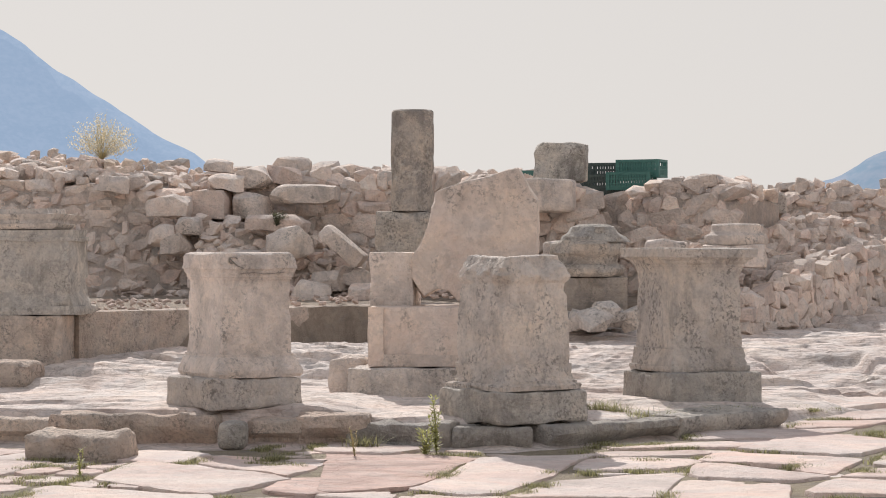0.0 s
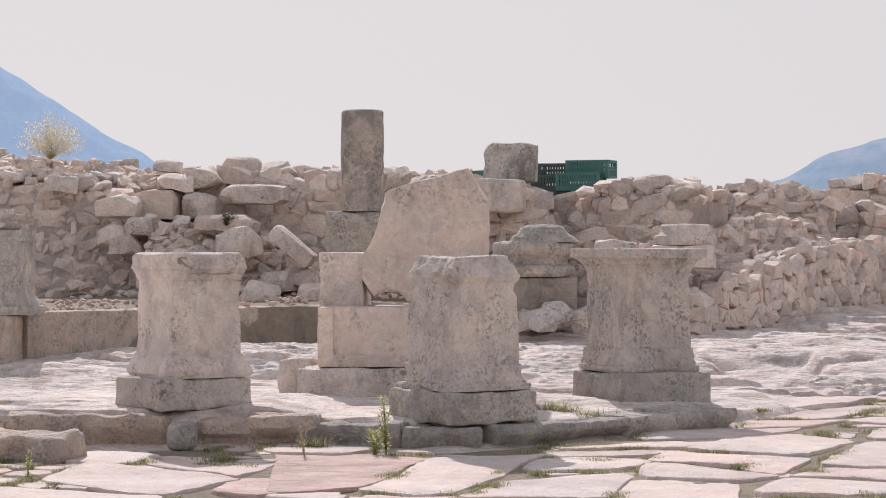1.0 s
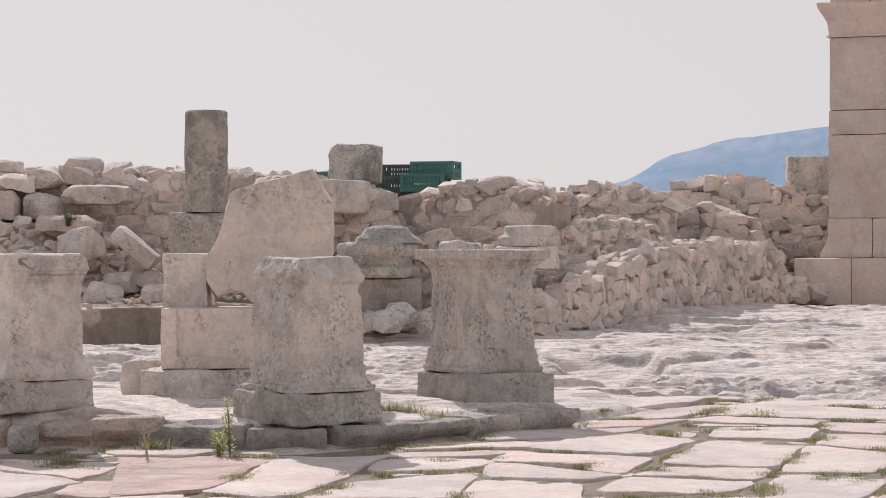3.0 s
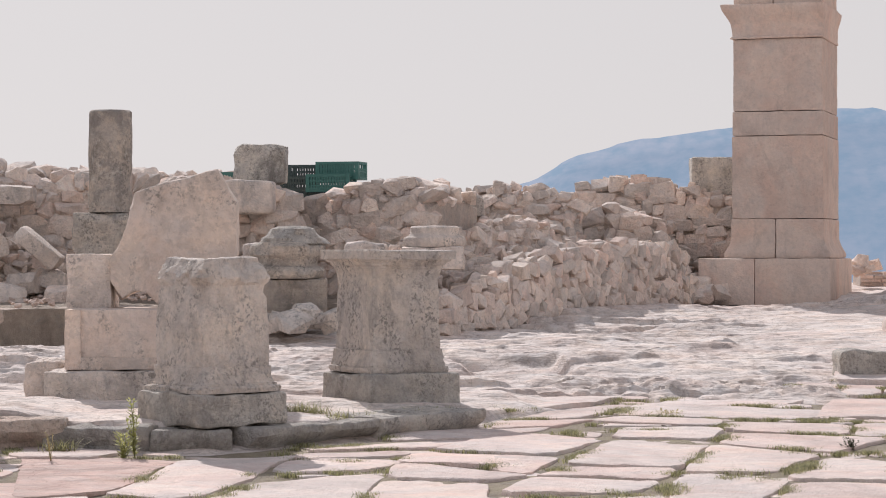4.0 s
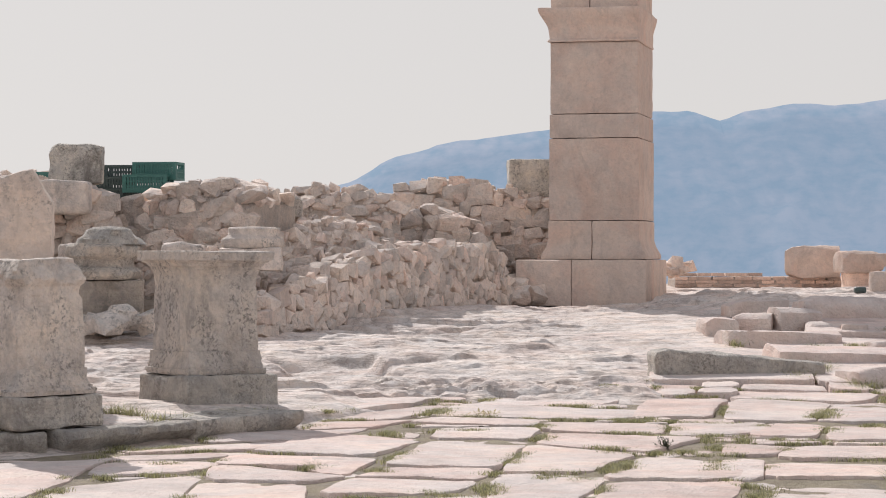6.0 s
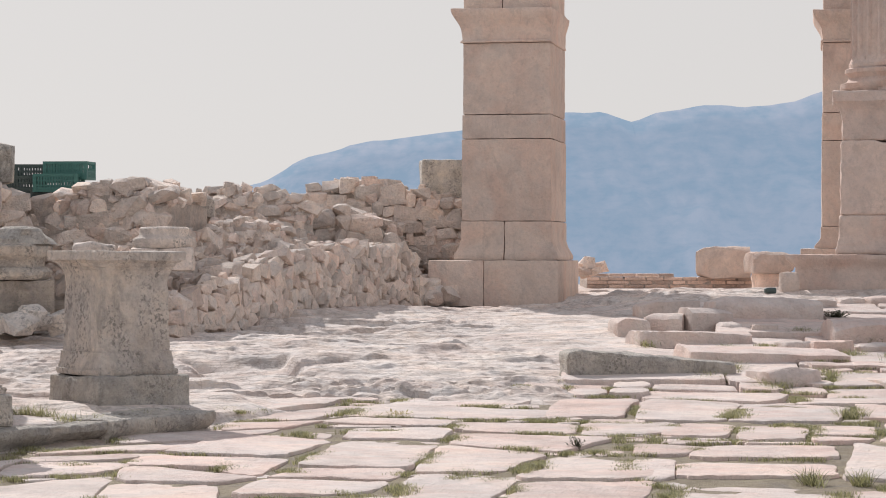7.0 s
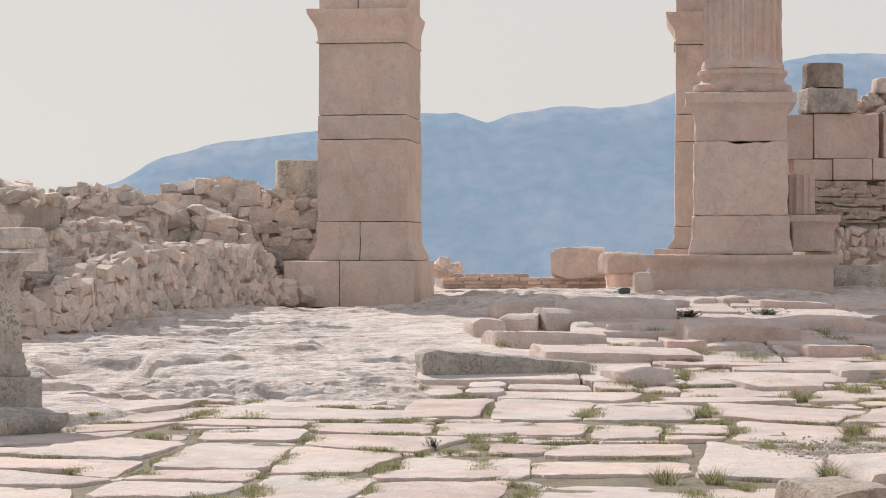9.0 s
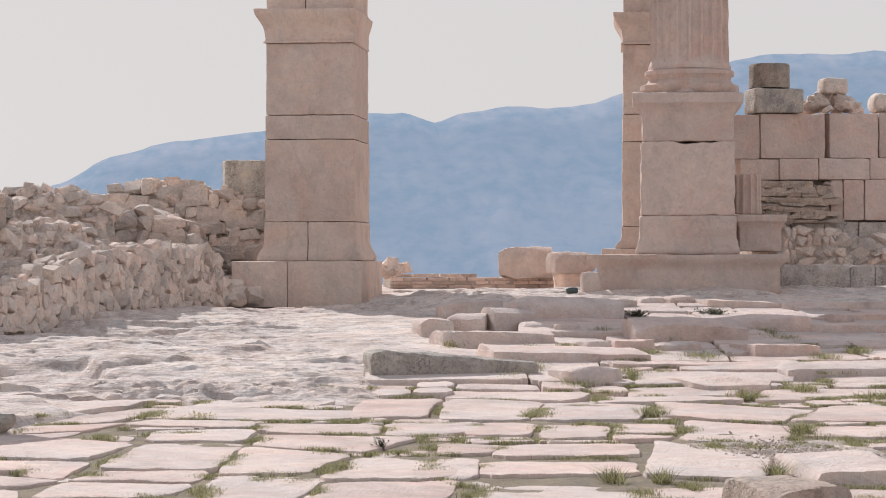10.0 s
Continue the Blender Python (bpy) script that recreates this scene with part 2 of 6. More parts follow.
    # broad weathering: paler and darker reaches of half a metre and more
    reach = ramp(n, [(0.34, (0.80, 0.79, 0.78)), (0.5, (1, 1, 1)), (0.66, (1.13, 1.10, 1.05))])
    l.new(noise_at(1.25, 3, 0.5, 0.5), reach.inputs[0])
    col = mix(reaches, col, reach.outputs[0], "MULTIPLY")
    if lichen:
        # dark crusts of lichen, in clusters of small specks
        spots = ramp(n, [(0.50, (0, 0, 0)), (0.58, (1, 1, 1))])
        l.new(noise_at(30.0, 6, 0.72), spots.inputs[0])
        flock = ramp(n, [(0.54 - 0.16 * lichen, (0, 0, 0)), (0.66 - 0.12 * lichen, (1, 1, 1))])
        l.new(noise_at(3.6, 5, 0.65, 0.3, (1, 1, 0.7)), flock.inputs[0])
        part_ = n.new("ShaderNodeMath")
        part_.operation = "MULTIPLY"
        l.new(spots.outputs[0], part_.inputs[0])
        l.new(flock.outputs[0], part_.inputs[1])
        dim = n.new("ShaderNodeMath")
        dim.operation = "MULTIPLY"
        l.new(part_.outputs[0], dim.inputs[0])
        dim.inputs[1].default_value = 0.75
        col = mix(dim.outputs[0], col, (0.21, 0.195, 0.175))
    if pale:
        white = ramp(n, [(0.55, (0, 0, 0)), (0.62, (1, 1, 1))])
        l.new(noise_at(7.5, 8, 0.74, 0.5, (1, 1, 0.7)), white.inputs[0])
        much = n.new("ShaderNodeMath")
        much.operation = "MULTIPLY"
        l.new(white.outputs[0], much.inputs[0])
        much.inputs[1].default_value = pale
        col = mix(much.outputs[0], col, (0.66, 0.62, 0.56))
    tone = ramp(n, [(0.0, (1 - vary, 1 - vary, 1 - vary)), (0.5, (1, 0.985, 0.97)), (1.0, (1 + vary, 1 + 0.92 * vary, 1 + 0.85 * vary))])
    l.new(info.outputs["Random"], tone.inputs[0])
    col = mix(1.0, col, tone.outputs[0], "MULTIPLY")
    if pink:
        rosy = ramp(n, [(0.0, (1, 1, 1)), (0.62, (1, 0.99, 0.98)), (0.80, (1.02, 0.93, 0.90)), (0.97, (0.98, 0.80, 0.74))])
        mixed = n.new("ShaderNodeMath")
        mixed.operation = "FRACT"
        seven = n.new("ShaderNodeMath")
        seven.operation = "MULTIPLY"
        seven.inputs[1].default_value = 7.31
        l.new(info.outputs["Random"], seven.inputs[0])
        l.new(seven.outputs[0], mixed.inputs[0])
        l.new(mixed.outputs[0], rosy.inputs[0])
        col = mix(pink, col, rosy.outputs[0], "MULTIPLY")
    if rosy_veins:
        veins = ramp(n, [(0.46, (1, 1, 1)), (0.60, (1.0, 0.86, 0.81)), (0.74, (0.93, 0.72, 0.66))])
        l.new(noise_at(0.9, 7, 0.66, 0.9, (1.0, 1.6, 1.0)), veins.inputs[0])
        col = mix(rosy_veins, col, veins.outputs[0], "MULTIPLY")
    if grey_spots:
        grey_at = ramp(n, [(0.50, (0, 0, 0)), (0.57, (1, 1, 1))])
        l.new(noise_at(5.0, 9, 0.74, 0.4), grey_at.inputs[0])
        share = n.new("ShaderNodeMath")
        share.operation = "MULTIPLY"
        l.new(grey_at.outputs[0], share.inputs[0])
        share.inputs[1].default_value = grey_spots
        col = mix(share.outputs[0], col, (0.26, 0.24, 0.23))
    if cracks:
        warp = n.new("ShaderNodeTexNoise")
        warp.inputs["Scale"].default_value, warp.inputs["Detail"].default_value = 3.0, 4
        l.new(shift.outputs[0], warp.inputs["Vector"])
        bent = n.new("ShaderNodeVectorMath")
        bent.operation = "MULTIPLY_ADD"
        l.new(warp.outputs["Color"], bent.inputs[0])
        bent.inputs[1].default_value = (0.5, 0.5, 0.5)
        l.new(shift.outputs[0], bent.inputs[2])
        vor = n.new("ShaderNodeTexVoronoi")
        vor.feature = "DISTANCE_TO_EDGE"
        vor.inputs["Scale"].default_value = crack_scale
        l.new(bent.outputs[0], vor.inputs["Vector"])
        line = ramp(n, [(0.0, (0.32, 0.28, 0.25)), (0.012 * crack_scale / 1.1, (1, 1, 1))])
        l.new(vor.outputs["Distance"], line.inputs[0])
        col = mix(cracks, col, line.outputs[0], "MULTIPLY")
    l.new(col, bsdf.inputs["Base Color"])
    h = n.new("ShaderNodeMath")
    h.operation = "ADD"
    l.new(noise_at(grain * 1.3, 8, 0.65), h.inputs[0])
    l.new(noise_at(grain * 5, 3, 0.6) if not strata else noise_at(6.0, 6, 0.6, 0.4, (0.6, 0.9, 7.0)), h.inputs[1])
    b = n.new("ShaderNodeBump")
    b.inputs["Strength"].default_value, b.inputs["Distance"].default_value = min(1.0, bump * 1.3), 0.035
    l.new(h.outputs[0], b.inputs["Height"])
    l.new(b.outputs[0], bsdf.inputs["Normal"])
    return m


def plain_material(name, colour, rough=0.8, vary=0.25, scale=12.0, bump=0.0):
    m = bpy.data.materials.new(name)
    m.use_nodes = True
    n, l = m.node_tree.nodes, m.node_tree.links
    bsdf = n["Principled BSDF"]
    bsdf.inputs["Roughness"].default_value = rough
    t = n.new("ShaderNodeTexNoise")
    t.inputs["Scale"].default_value, t.inputs["Detail"].default_value = scale, 4
    r = ramp(n, [(0.3, tuple(c * (1 - vary) for c in colour)), (0.7, tuple(min(1, c * (1 + vary)) for c in colour))])
    l.new(t.outputs["Fac"], r.inputs[0])
    l.new(r.outputs[0], bsdf.inputs["Base Color"])
    if bump:
        b = n.new("ShaderNodeBump")
        b.inputs["Strength"].default_value, b.inputs["Distance"].default_value = bump, 0.02
        l.new(t.outputs["Fac"], b.inputs["Height"])
        l.new(b.outputs[0], bsdf.inputs["Normal"])
    return m


def leaf_material(name, colour, vary=0.4):
    m = bpy.data.materials.new(name)
    m.use_nodes = True
    n, l = m.node_tree.nodes, m.node_tree.links
    bsdf = n["Principled BSDF"]
    bsdf.inputs["Roughness"].default_value = 0.6
    g = n.new("ShaderNodeNewGeometry")
    r = ramp(n, [(0.0, tuple(c * (1 - vary) for c in colour)), (1.0, tuple(c * (1 + vary) for c in colour))])
    l.new(g.outputs["Random Per Island"], r.inputs[0])
    l.new(r.outputs[0], bsdf.inputs["Base Color"])
    clear = n.new("ShaderNodeBsdfTranslucent")
    l.new(r.outputs[0], clear.inputs[0])
    both = n.new("ShaderNodeMixShader")
    both.inputs[0].default_value = 0.45
    l.new(bsdf.outputs[0], both.inputs[1])
    l.new(clear.outputs[0], both.inputs[2])
    l.new(both.outputs[0], n["Material Output"].inputs[0])
    return m


def painted_haze_material(name, rock, scrub, haze, amount, scale):
    """A mountainside behind kilometres of bright air: rock and scrub, the haze painted on as an even glow."""
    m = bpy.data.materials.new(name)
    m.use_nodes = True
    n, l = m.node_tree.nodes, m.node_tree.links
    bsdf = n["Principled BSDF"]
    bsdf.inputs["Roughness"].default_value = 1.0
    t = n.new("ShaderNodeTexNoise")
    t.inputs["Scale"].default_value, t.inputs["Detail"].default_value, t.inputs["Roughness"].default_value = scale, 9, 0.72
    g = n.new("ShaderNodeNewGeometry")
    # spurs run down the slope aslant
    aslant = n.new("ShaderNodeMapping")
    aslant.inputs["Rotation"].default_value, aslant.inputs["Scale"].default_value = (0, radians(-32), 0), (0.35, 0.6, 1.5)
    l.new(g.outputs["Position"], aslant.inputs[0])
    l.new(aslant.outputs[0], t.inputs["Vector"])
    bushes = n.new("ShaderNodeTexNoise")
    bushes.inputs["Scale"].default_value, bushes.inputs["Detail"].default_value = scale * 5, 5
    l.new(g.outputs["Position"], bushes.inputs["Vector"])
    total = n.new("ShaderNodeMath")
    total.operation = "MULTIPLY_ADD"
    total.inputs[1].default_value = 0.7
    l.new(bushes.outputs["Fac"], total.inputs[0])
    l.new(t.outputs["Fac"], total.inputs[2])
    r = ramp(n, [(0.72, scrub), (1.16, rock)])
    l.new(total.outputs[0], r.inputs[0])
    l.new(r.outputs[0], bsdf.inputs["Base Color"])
    # blue emission mixed into the surface stands in for the air's haze
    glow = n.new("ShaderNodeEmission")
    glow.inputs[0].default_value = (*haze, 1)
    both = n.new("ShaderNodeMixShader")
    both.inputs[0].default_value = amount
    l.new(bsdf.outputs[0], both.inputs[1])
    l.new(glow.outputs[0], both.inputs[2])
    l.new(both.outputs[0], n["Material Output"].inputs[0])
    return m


LIME = stone_material("pale_limestone", (0.70, 0.617, 0.562), (0.75, 0.645, 0.565), (0.33, 0.305, 0.285), 0.40, 0.22, grain=8, bump=0.65, cracks=0.06, mottled=0.75, grey_spots=0.2, gain=1.14)
LIME_GREY = stone_material("grey_weathered_limestone", (0.635, 0.575, 0.528), (0.70, 0.61, 0.53), (0.27, 0.25, 0.24), 0.42, 0.52, grain=8, bump=0.7, cracks=0.06, mottled=0.8, grey_spots=0.2, gain=1.12)
LICHEN = stone_material("lichened_grey_limestone", (0.53, 0.495, 0.455), (0.61, 0.55, 0.485), (0.16, 0.145, 0.125), 0.50, 0.6, grain=10, bump=0.6, cracks=0.06, grey_spots=0.4, gain=1.0, pale=0.5)
BLOTCHED = stone_material("white_blotched_limestone", (0.56, 0.53, 0.49), (0.60, 0.55, 0.48), (0.20, 0.185, 0.165), 0.55, 1.0, grain=12, bump=0.6, gain=1.2, pale=0.75)
RUBBLE = stone_material("rubble_limestone", (0.735, 0.65, 0.592), (0.785, 0.65, 0.568), (0.36, 0.31, 0.275), 0.2, grain=8, bump=0.7, vary=0.16, pink=0.4, gain=1.07)
ASHLAR = stone_material("dressed_limestone", (0.635, 0.532, 0.470), (0.68, 0.555, 0.480), (0.40, 0.335, 0.30), 0.34, 0.0, grain=5, bump=0.32, vary=0.08, cracks=0.06, mottled=0.45, reaches=0.4, rosy_veins=0.5, grey_spots=0.15, gain=1.04)
MONUMENT = stone_material("cracked_rosy_limestone", (0.645, 0.535, 0.480), (0.685, 0.555, 0.490), (0.40, 0.335, 0.30), 0.34, 0.0, grain=5, bump=0.32, vary=0.08, cracks=0.16, crack_scale=0.4, mottled=0.45, reaches=0.4, rosy_veins=0.6, grey_spots=0.15, gain=0.99)
PAVING = stone_material("paving_limestone", (0.655, 0.575, 0.535), (0.655, 0.55, 0.505), (0.36, 0.29, 0.26), 0.12, grain=7, bump=0.5, vary=0.05, pink=0.3, cracks=0.10, rosy_veins=0.5, gain=1.06, mottled=0.5)
BEDROCK = stone_material("bare_limestone_ground", (0.66, 0.60, 0.565), (0.60, 0.51, 0.455), (0.33, 0.275, 0.24), 0.42, grain=5, bump=0.7, strata=0.5, rosy_veins=0.35, gain=1.05, cracks=0.35, crack_scale=3.4)
DARK = stone_material("dark_lichened_limestone", (0.36, 0.315, 0.275), (0.47, 0.40, 0.335), (0.11, 0.10, 0.085), 0.5, 0.5, grain=9, bump=0.6, gain=1.0, grey_spots=0.3)
KERBSTONE = stone_material("dirty_brown_limestone", (0.53, 0.45, 0.39), (0.62, 0.52, 0.44), (0.25, 0.21, 0.18), 0.45, 0.5, grain=9, bump=0.7, cracks=0.3, rosy_veins=0.4, gain=1.08)
SOIL = stone_material("dry_stony_soil", (0.36, 0.30, 0.245), (0.43, 0.35, 0.285), (0.20, 0.17, 0.14), 0.4, grain=16, bump=0.8)
JOINT = stone_material("mossy_earth_in_joints", (0.33, 0.28, 0.215), (0.36, 0.31, 0.22), (0.17, 0.14, 0.11), 0.3, grain=16, bump=0.9)
ROSY = stone_material("rosy_paving_limestone", (0.60, 0.475, 0.43), (0.58, 0.43, 0.38), (0.36, 0.26, 0.23), 0.35, grain=7, bump=0.7, vary=0.05, cracks=0.35, strata=0.5, rosy_veins=0.5, gain=1.03, mottled=0.6)
WARM = stone_material("warm_smooth_limestone", (0.67, 0.58, 0.52), (0.72, 0.60, 0.515), (0.36, 0.31, 0.275), 0.35, 0.12, grain=5, bump=0.5, mottled=0.5, grey_spots=0.2, rosy_veins=0.2, gain=1.03)
BRICK = stone_material("thin_fired_brick", (0.64, 0.50, 0.43), (0.68, 0.55, 0.48), (0.34, 0.28, 0.24), 0.2, grain=12, vary=0.25)
MORTAR = stone_material("rubble_core_and_earth", (0.705, 0.615, 0.55), (0.765, 0.635, 0.545), (0.42, 0.36, 0.31), 0.15, gain=1.1, grain=18, bump=1.0)
# earthy wall core, coloured darker to paint the shade in gaps between stones
GAP_SHADE = stone_material("earth_darkened_as_gap_shade", (0.47, 0.40, 0.345), (0.53, 0.44, 0.37), (0.2, 0.17, 0.14), 0.3, grain=18, bump=1.0)
MARK_DARK = plain_material("dark_carving_line", (0.27, 0.24, 0.21), 0.95)
SHAFT = stone_material("grey_lichened_shaft", (0.44, 0.39, 0.345), (0.50, 0.43, 0.365), (0.17, 0.15, 0.13), 0.6, 0.7, grain=11, bump=0.8, cracks=0.0, grey_spots=0.5, gain=1.2, pale=0.8)
BLACKENED = stone_material("limestone_with_black_crust", (0.62, 0.55, 0.48), (0.68, 0.58, 0.49), (0.10, 0.09, 0.08), 0.45, 0.9, grain=9, bump=0.8, grey_spots=0.3, gain=1.12)
CRATE_GREEN = plain_material("green_plastic", (0.06, 0.18, 0.155), 0.5, 0.2, 4.0)
CRATE_DARK = plain_material("dark_grey_green_plastic", (0.06, 0.085, 0.08), 0.5, 0.2, 4.0)
GRASS = leaf_material("grass_blades", (0.31, 0.295, 0.15), 0.65)
WEED = leaf_material("weed_leaves", (0.46, 0.46, 0.2))
DRY = leaf_material("dry_straw_stems", (0.50, 0.43, 0.25), 0.25)
STRAW = leaf_material("pale_seed_tufts", (0.72, 0.66, 0.52), 0.25)
GREYLEAF = leaf_material("grey_green_leaves", (0.19, 0.19, 0.12))
DARKLEAF = leaf_material("dark_thorny_leaves", (0.13, 0.13, 0.085))


# ---- ground ----
def step_line(x):
    """How far north the front edge of the terrace step lies."""
    return np.interp(x, [-9, -5.9, -4.4, -3.4, -2.3, -1.4, -0.4, 0.6], [15.7, 15.55, 15.6, 15.75, 15.6, 16.4, 17.5, 19.5])


def lie(x, y):
    """The height of the ground without its fine relief."""
    x, y = np.asarray(x, float), np.asarray(y, float)
    zw = np.interp(y, [0, 13, 16, 20.5, 24, 27, 33, 38, 44, 60, 120, 400, 1200], [-0.15, 0, 0.048, 0.12, 0.36, 0.50, 0.68, 0.95, 0.85, -3, -22, -70, -120])
    ze = np.interp(y, [0, 13, 16, 20.5, 31, 34, 38, 44, 60, 120, 400, 1200], [-0.15, 0, 0.048, 0.12, 0.90, 0.85, 0.88, 0.80, -3, -22, -70, -120])
    z = zw + (ze - zw) * smooth(x, 3.6, 6.2)
    back = y - step_line(x)
    far_west = smooth(-x, 5.0, 5.7)
    z = z + np.interp(x, [-4.2, -3.5, -2.9, -2.2, -1.0, 0.0], [0.085, 0.165, 0.165, 0.15, 0.09, 0.06]) * smooth(back, 0.14, 0.3) * smooth(-x, -0.5, 0.3) * (1 - smooth(y, 19, 23)) * (1 - far_west)
    z = z + 0.13 * smooth(back, 0.14, 0.3) * smooth(-x, 3.3, 4.0) * (1 - smooth(y, 17.0, 19.0)) * (1 - far_west)
    z = z + 0.20 * smooth(back, 0.14, 0.3) * (1 - smooth(back, 0.5, 1.5)) * far_west
    return z


def relief(x, y):
    """Ledges, hollows and knobs of the bare rock."""
    p = np.stack([x, y, np.zeros_like(x)], -1)
    rock = smooth(y, 19.6, 20.6) * (1 - smooth(y, 34, 36))
    rock = np.maximum(rock, 0.45 * smooth(y - step_line(x), 0.25, 0.8) * smooth(-x, -0.6, 0.2) * (1 - smooth(y, 34, 36)))
    rock = rock * (1 - 0.8 * smooth(x, 2.3, 3.6) * (1 - smooth(y, 30, 31)))
    z = lie(x, y)
    warp = fbm(p * np.array([0.34, 1.0, 1]), 0.55, 4, 21) * 0.30 + fbm(p * np.array([0.5, 1.0, 1]), 5.0, 3, 24) * 0.016
    tall = 0.15
    level = (z + warp) / tall
    f = level - np.floor(level)
    ledges = (np.floor(level) + smooth(f, 0.86, 1.0)) * tall - z
    level = (z + fbm(p * np.array([0.5, 1.3, 1]), 1.7, 4, 27) * 0.07) / 0.05
    f = level - np.floor(level)
    leaves = (np.floor(level) + smooth(f, 0.8, 1.0)) * 0.05 - z
    wx, wy = x + 0.12 * fbm(p, 2.0, 2, 61), y + 0.12 * fbm(p, 2.0, 2, 62)
    d1, n1 = cells(wx, wy, 0.62, 2.3, 70)
    d2, n2 = cells(wx, wy, 0.17, 1.5, 80)
    d3, n3 = cells(x + 0.04 * fbm(p, 7.0, 2, 63), y + 0.04 * fbm(p, 7.0, 2, 64), 0.085, 1.4, 85)
    rough_spot = np.maximum(0.35 * smooth(fbm(p * np.array([0.5, 1.2, 1]), 0.6, 2, 91), 0.0, 0.25), smooth(x, -0.3, 0.6) * smooth(-x, -3.2, -2.4) * smooth(y, 19.7, 20.1) * smooth(-y, -22.0, -21.2))
    knobs = 0.040 * (n1 * 1.0 + 0.7 * (1 - smooth(d1, 0.50, 0.62))) * (0.3 + 0.7 * rough_spot) + 0.030 * (n2 * 0.5 + 1 - smooth(d2, 0.34, 0.60)) * rough_spot + 0.013 * (n3 + 1 - smooth(d3, 0.4, 0.6)) * (0.25 + 0.75 * rough_spot)
    fine = 0.008 * fbm(p, 9.0, 3, 55)
    bx, by = x + 0.22 * fbm(p, 1.6, 3, 65), y + 0.22 * fbm(p, 1.6, 3, 66)
    slot = -0.15 * smooth(bx, -0.95, -0.75) * smooth(-bx, -0.25, 0.0) * smooth(by, 21.6, 22.0) * smooth(-by, -23.6, -23.2)
    return rock * (0.55 * ledges * (0.25 + 0.75 * smooth(fbm(p * np.array([0.5, 0.9, 1]), 0.9, 3, 29), -0.15, 0.2)) + 0.45 * leaves * smooth(fbm(p * np.array([0.6, 1.0, 1]), 1.3, 3, 28), -0.2, 0.15) + knobs + 0.05 * fbm(p * np.array([0.6, 1.3, 1]), 1.1, 4, 33) + fine + slot - 0.01) + (1 - rock) * 0.012 * fbm(p, 3.0, 3, 44)


def ground_sheet():
    xs = np.concatenate([np.linspace(-900, -14, 14)[:-1], np.linspace(-14, -9.5, 12)[:-1], np.linspace(-9.5, 11.5, 620), np.linspace(11.5, 16, 12)[1:], np.linspace(16, 900, 14)[1:]])
    ys = np.concatenate([np.linspace(-900, 4, 12)[:-1], np.linspace(4, 12, 18)[:-1], np.linspace(12, 16, 60)[:-1], np.linspace(16, 34, 640), np.linspace(34, 46, 60)[1:], np.linspace(46, 140, 30)[1:], np.linspace(140, 1200, 16)[1:]])
    x, y = np.meshgrid(xs, ys)
    bed = 0.034 * smooth(y, 10.5, 11.5) * (1 - smooth(y, 19.8, 20.6)) * (1 - smooth(y - step_line(x), -0.15, 0.1) * smooth(-x, -0.6, 0.2))
    bed = np.maximum(bed, 0.055 * smooth(y, 19.5, 20.2) * (1 - smooth(y, 28.5, 29.3)) * smooth(x - 2.6 - 0.4 * (y - 20.6), 0.0, 0.5))
    z = lie(x, y) + relief(x, y) - bed
    nx, ny = len(xs), len(ys)
    i = np.arange(nx * ny).reshape(ny, nx)
    faces = np.stack([i[:-1, :-1], i[:-1, 1:], i[1:, 1:], i[1:, :-1]], -1).reshape(-1, 4)
    me = mesh_of("ground", np.stack([x, y, z], -1).reshape(-1, 3).tolist(), faces.tolist(), BEDROCK, 28)
    return tagged(new("ground", me), "bare worn limestone ground rising gently with dusty hollows", "ground", kind="structure")


ground = ground_sheet()


def ground_at(x, y):
    return float(lie(x, y))


# ---- far mountains ----
def mountain(name, crest, far, foot, material, label, seed, depth=500.0, rough=6.0):
    """A ridge as a body with two slopes: crest as (bearing, height) pairs in 1/4000 radian from north, at a distance of far metres."""
    b = np.array([c[0] for c in crest], float)
    h = np.array([c[1] for c in crest], float)
    bs = np.linspace(b[0], b[-1], 220)
    hs = np.interp(bs, b, h)
    hs = hs + 3.0 * fbm(np.stack([bs / 60, 0 * bs, 0 * bs], -1), 1.0, 4, seed + 2)
    verts, rows = [], 26
    for k in range(rows):
        s = k / (rows - 1)
        down = abs(s - 0.6) / 0.6 if s < 0.6 else (s - 0.6) / 0.4
        y = far + depth * (s - 0.6)
        x = np.tan(bs / 4000) * far * (1 + 0.0 * s)
        top = EYE + hs / 4000 * far / np.cos(bs / 4000)
        z = top * (1 - down) + foot * down
        p = np.stack([x, np.full_like(x, y), z * 1.0], -1)
        z = z + fbm(p, 0.011, 5, seed) * rough * (0.25 + 2.6 * min(1, down * 1.6)) * (1 if down < 0.99 else 0)
        z = z + fbm(p, 0.035, 4, seed + 8) * rough * (0.08 + 0.5 * min(1, down * 2))
        verts.append(np.stack([x, np.full_like(x, y), z], -1))
    v = np.concatenate(verts)
    n = len(bs)
    i = np.arange(rows * n).reshape(rows, n)
    faces = np.stack([i[:-1, :-1], i[:-1, 1:], i[1:, 1:], i[1:, :-1]], -1).reshape(-1, 4)
    me = mesh_of(name, v.tolist(), faces.tolist(), material)
    me.shade_smooth()
    return tagged(new(name, me), label, "mountain", kind="structure")


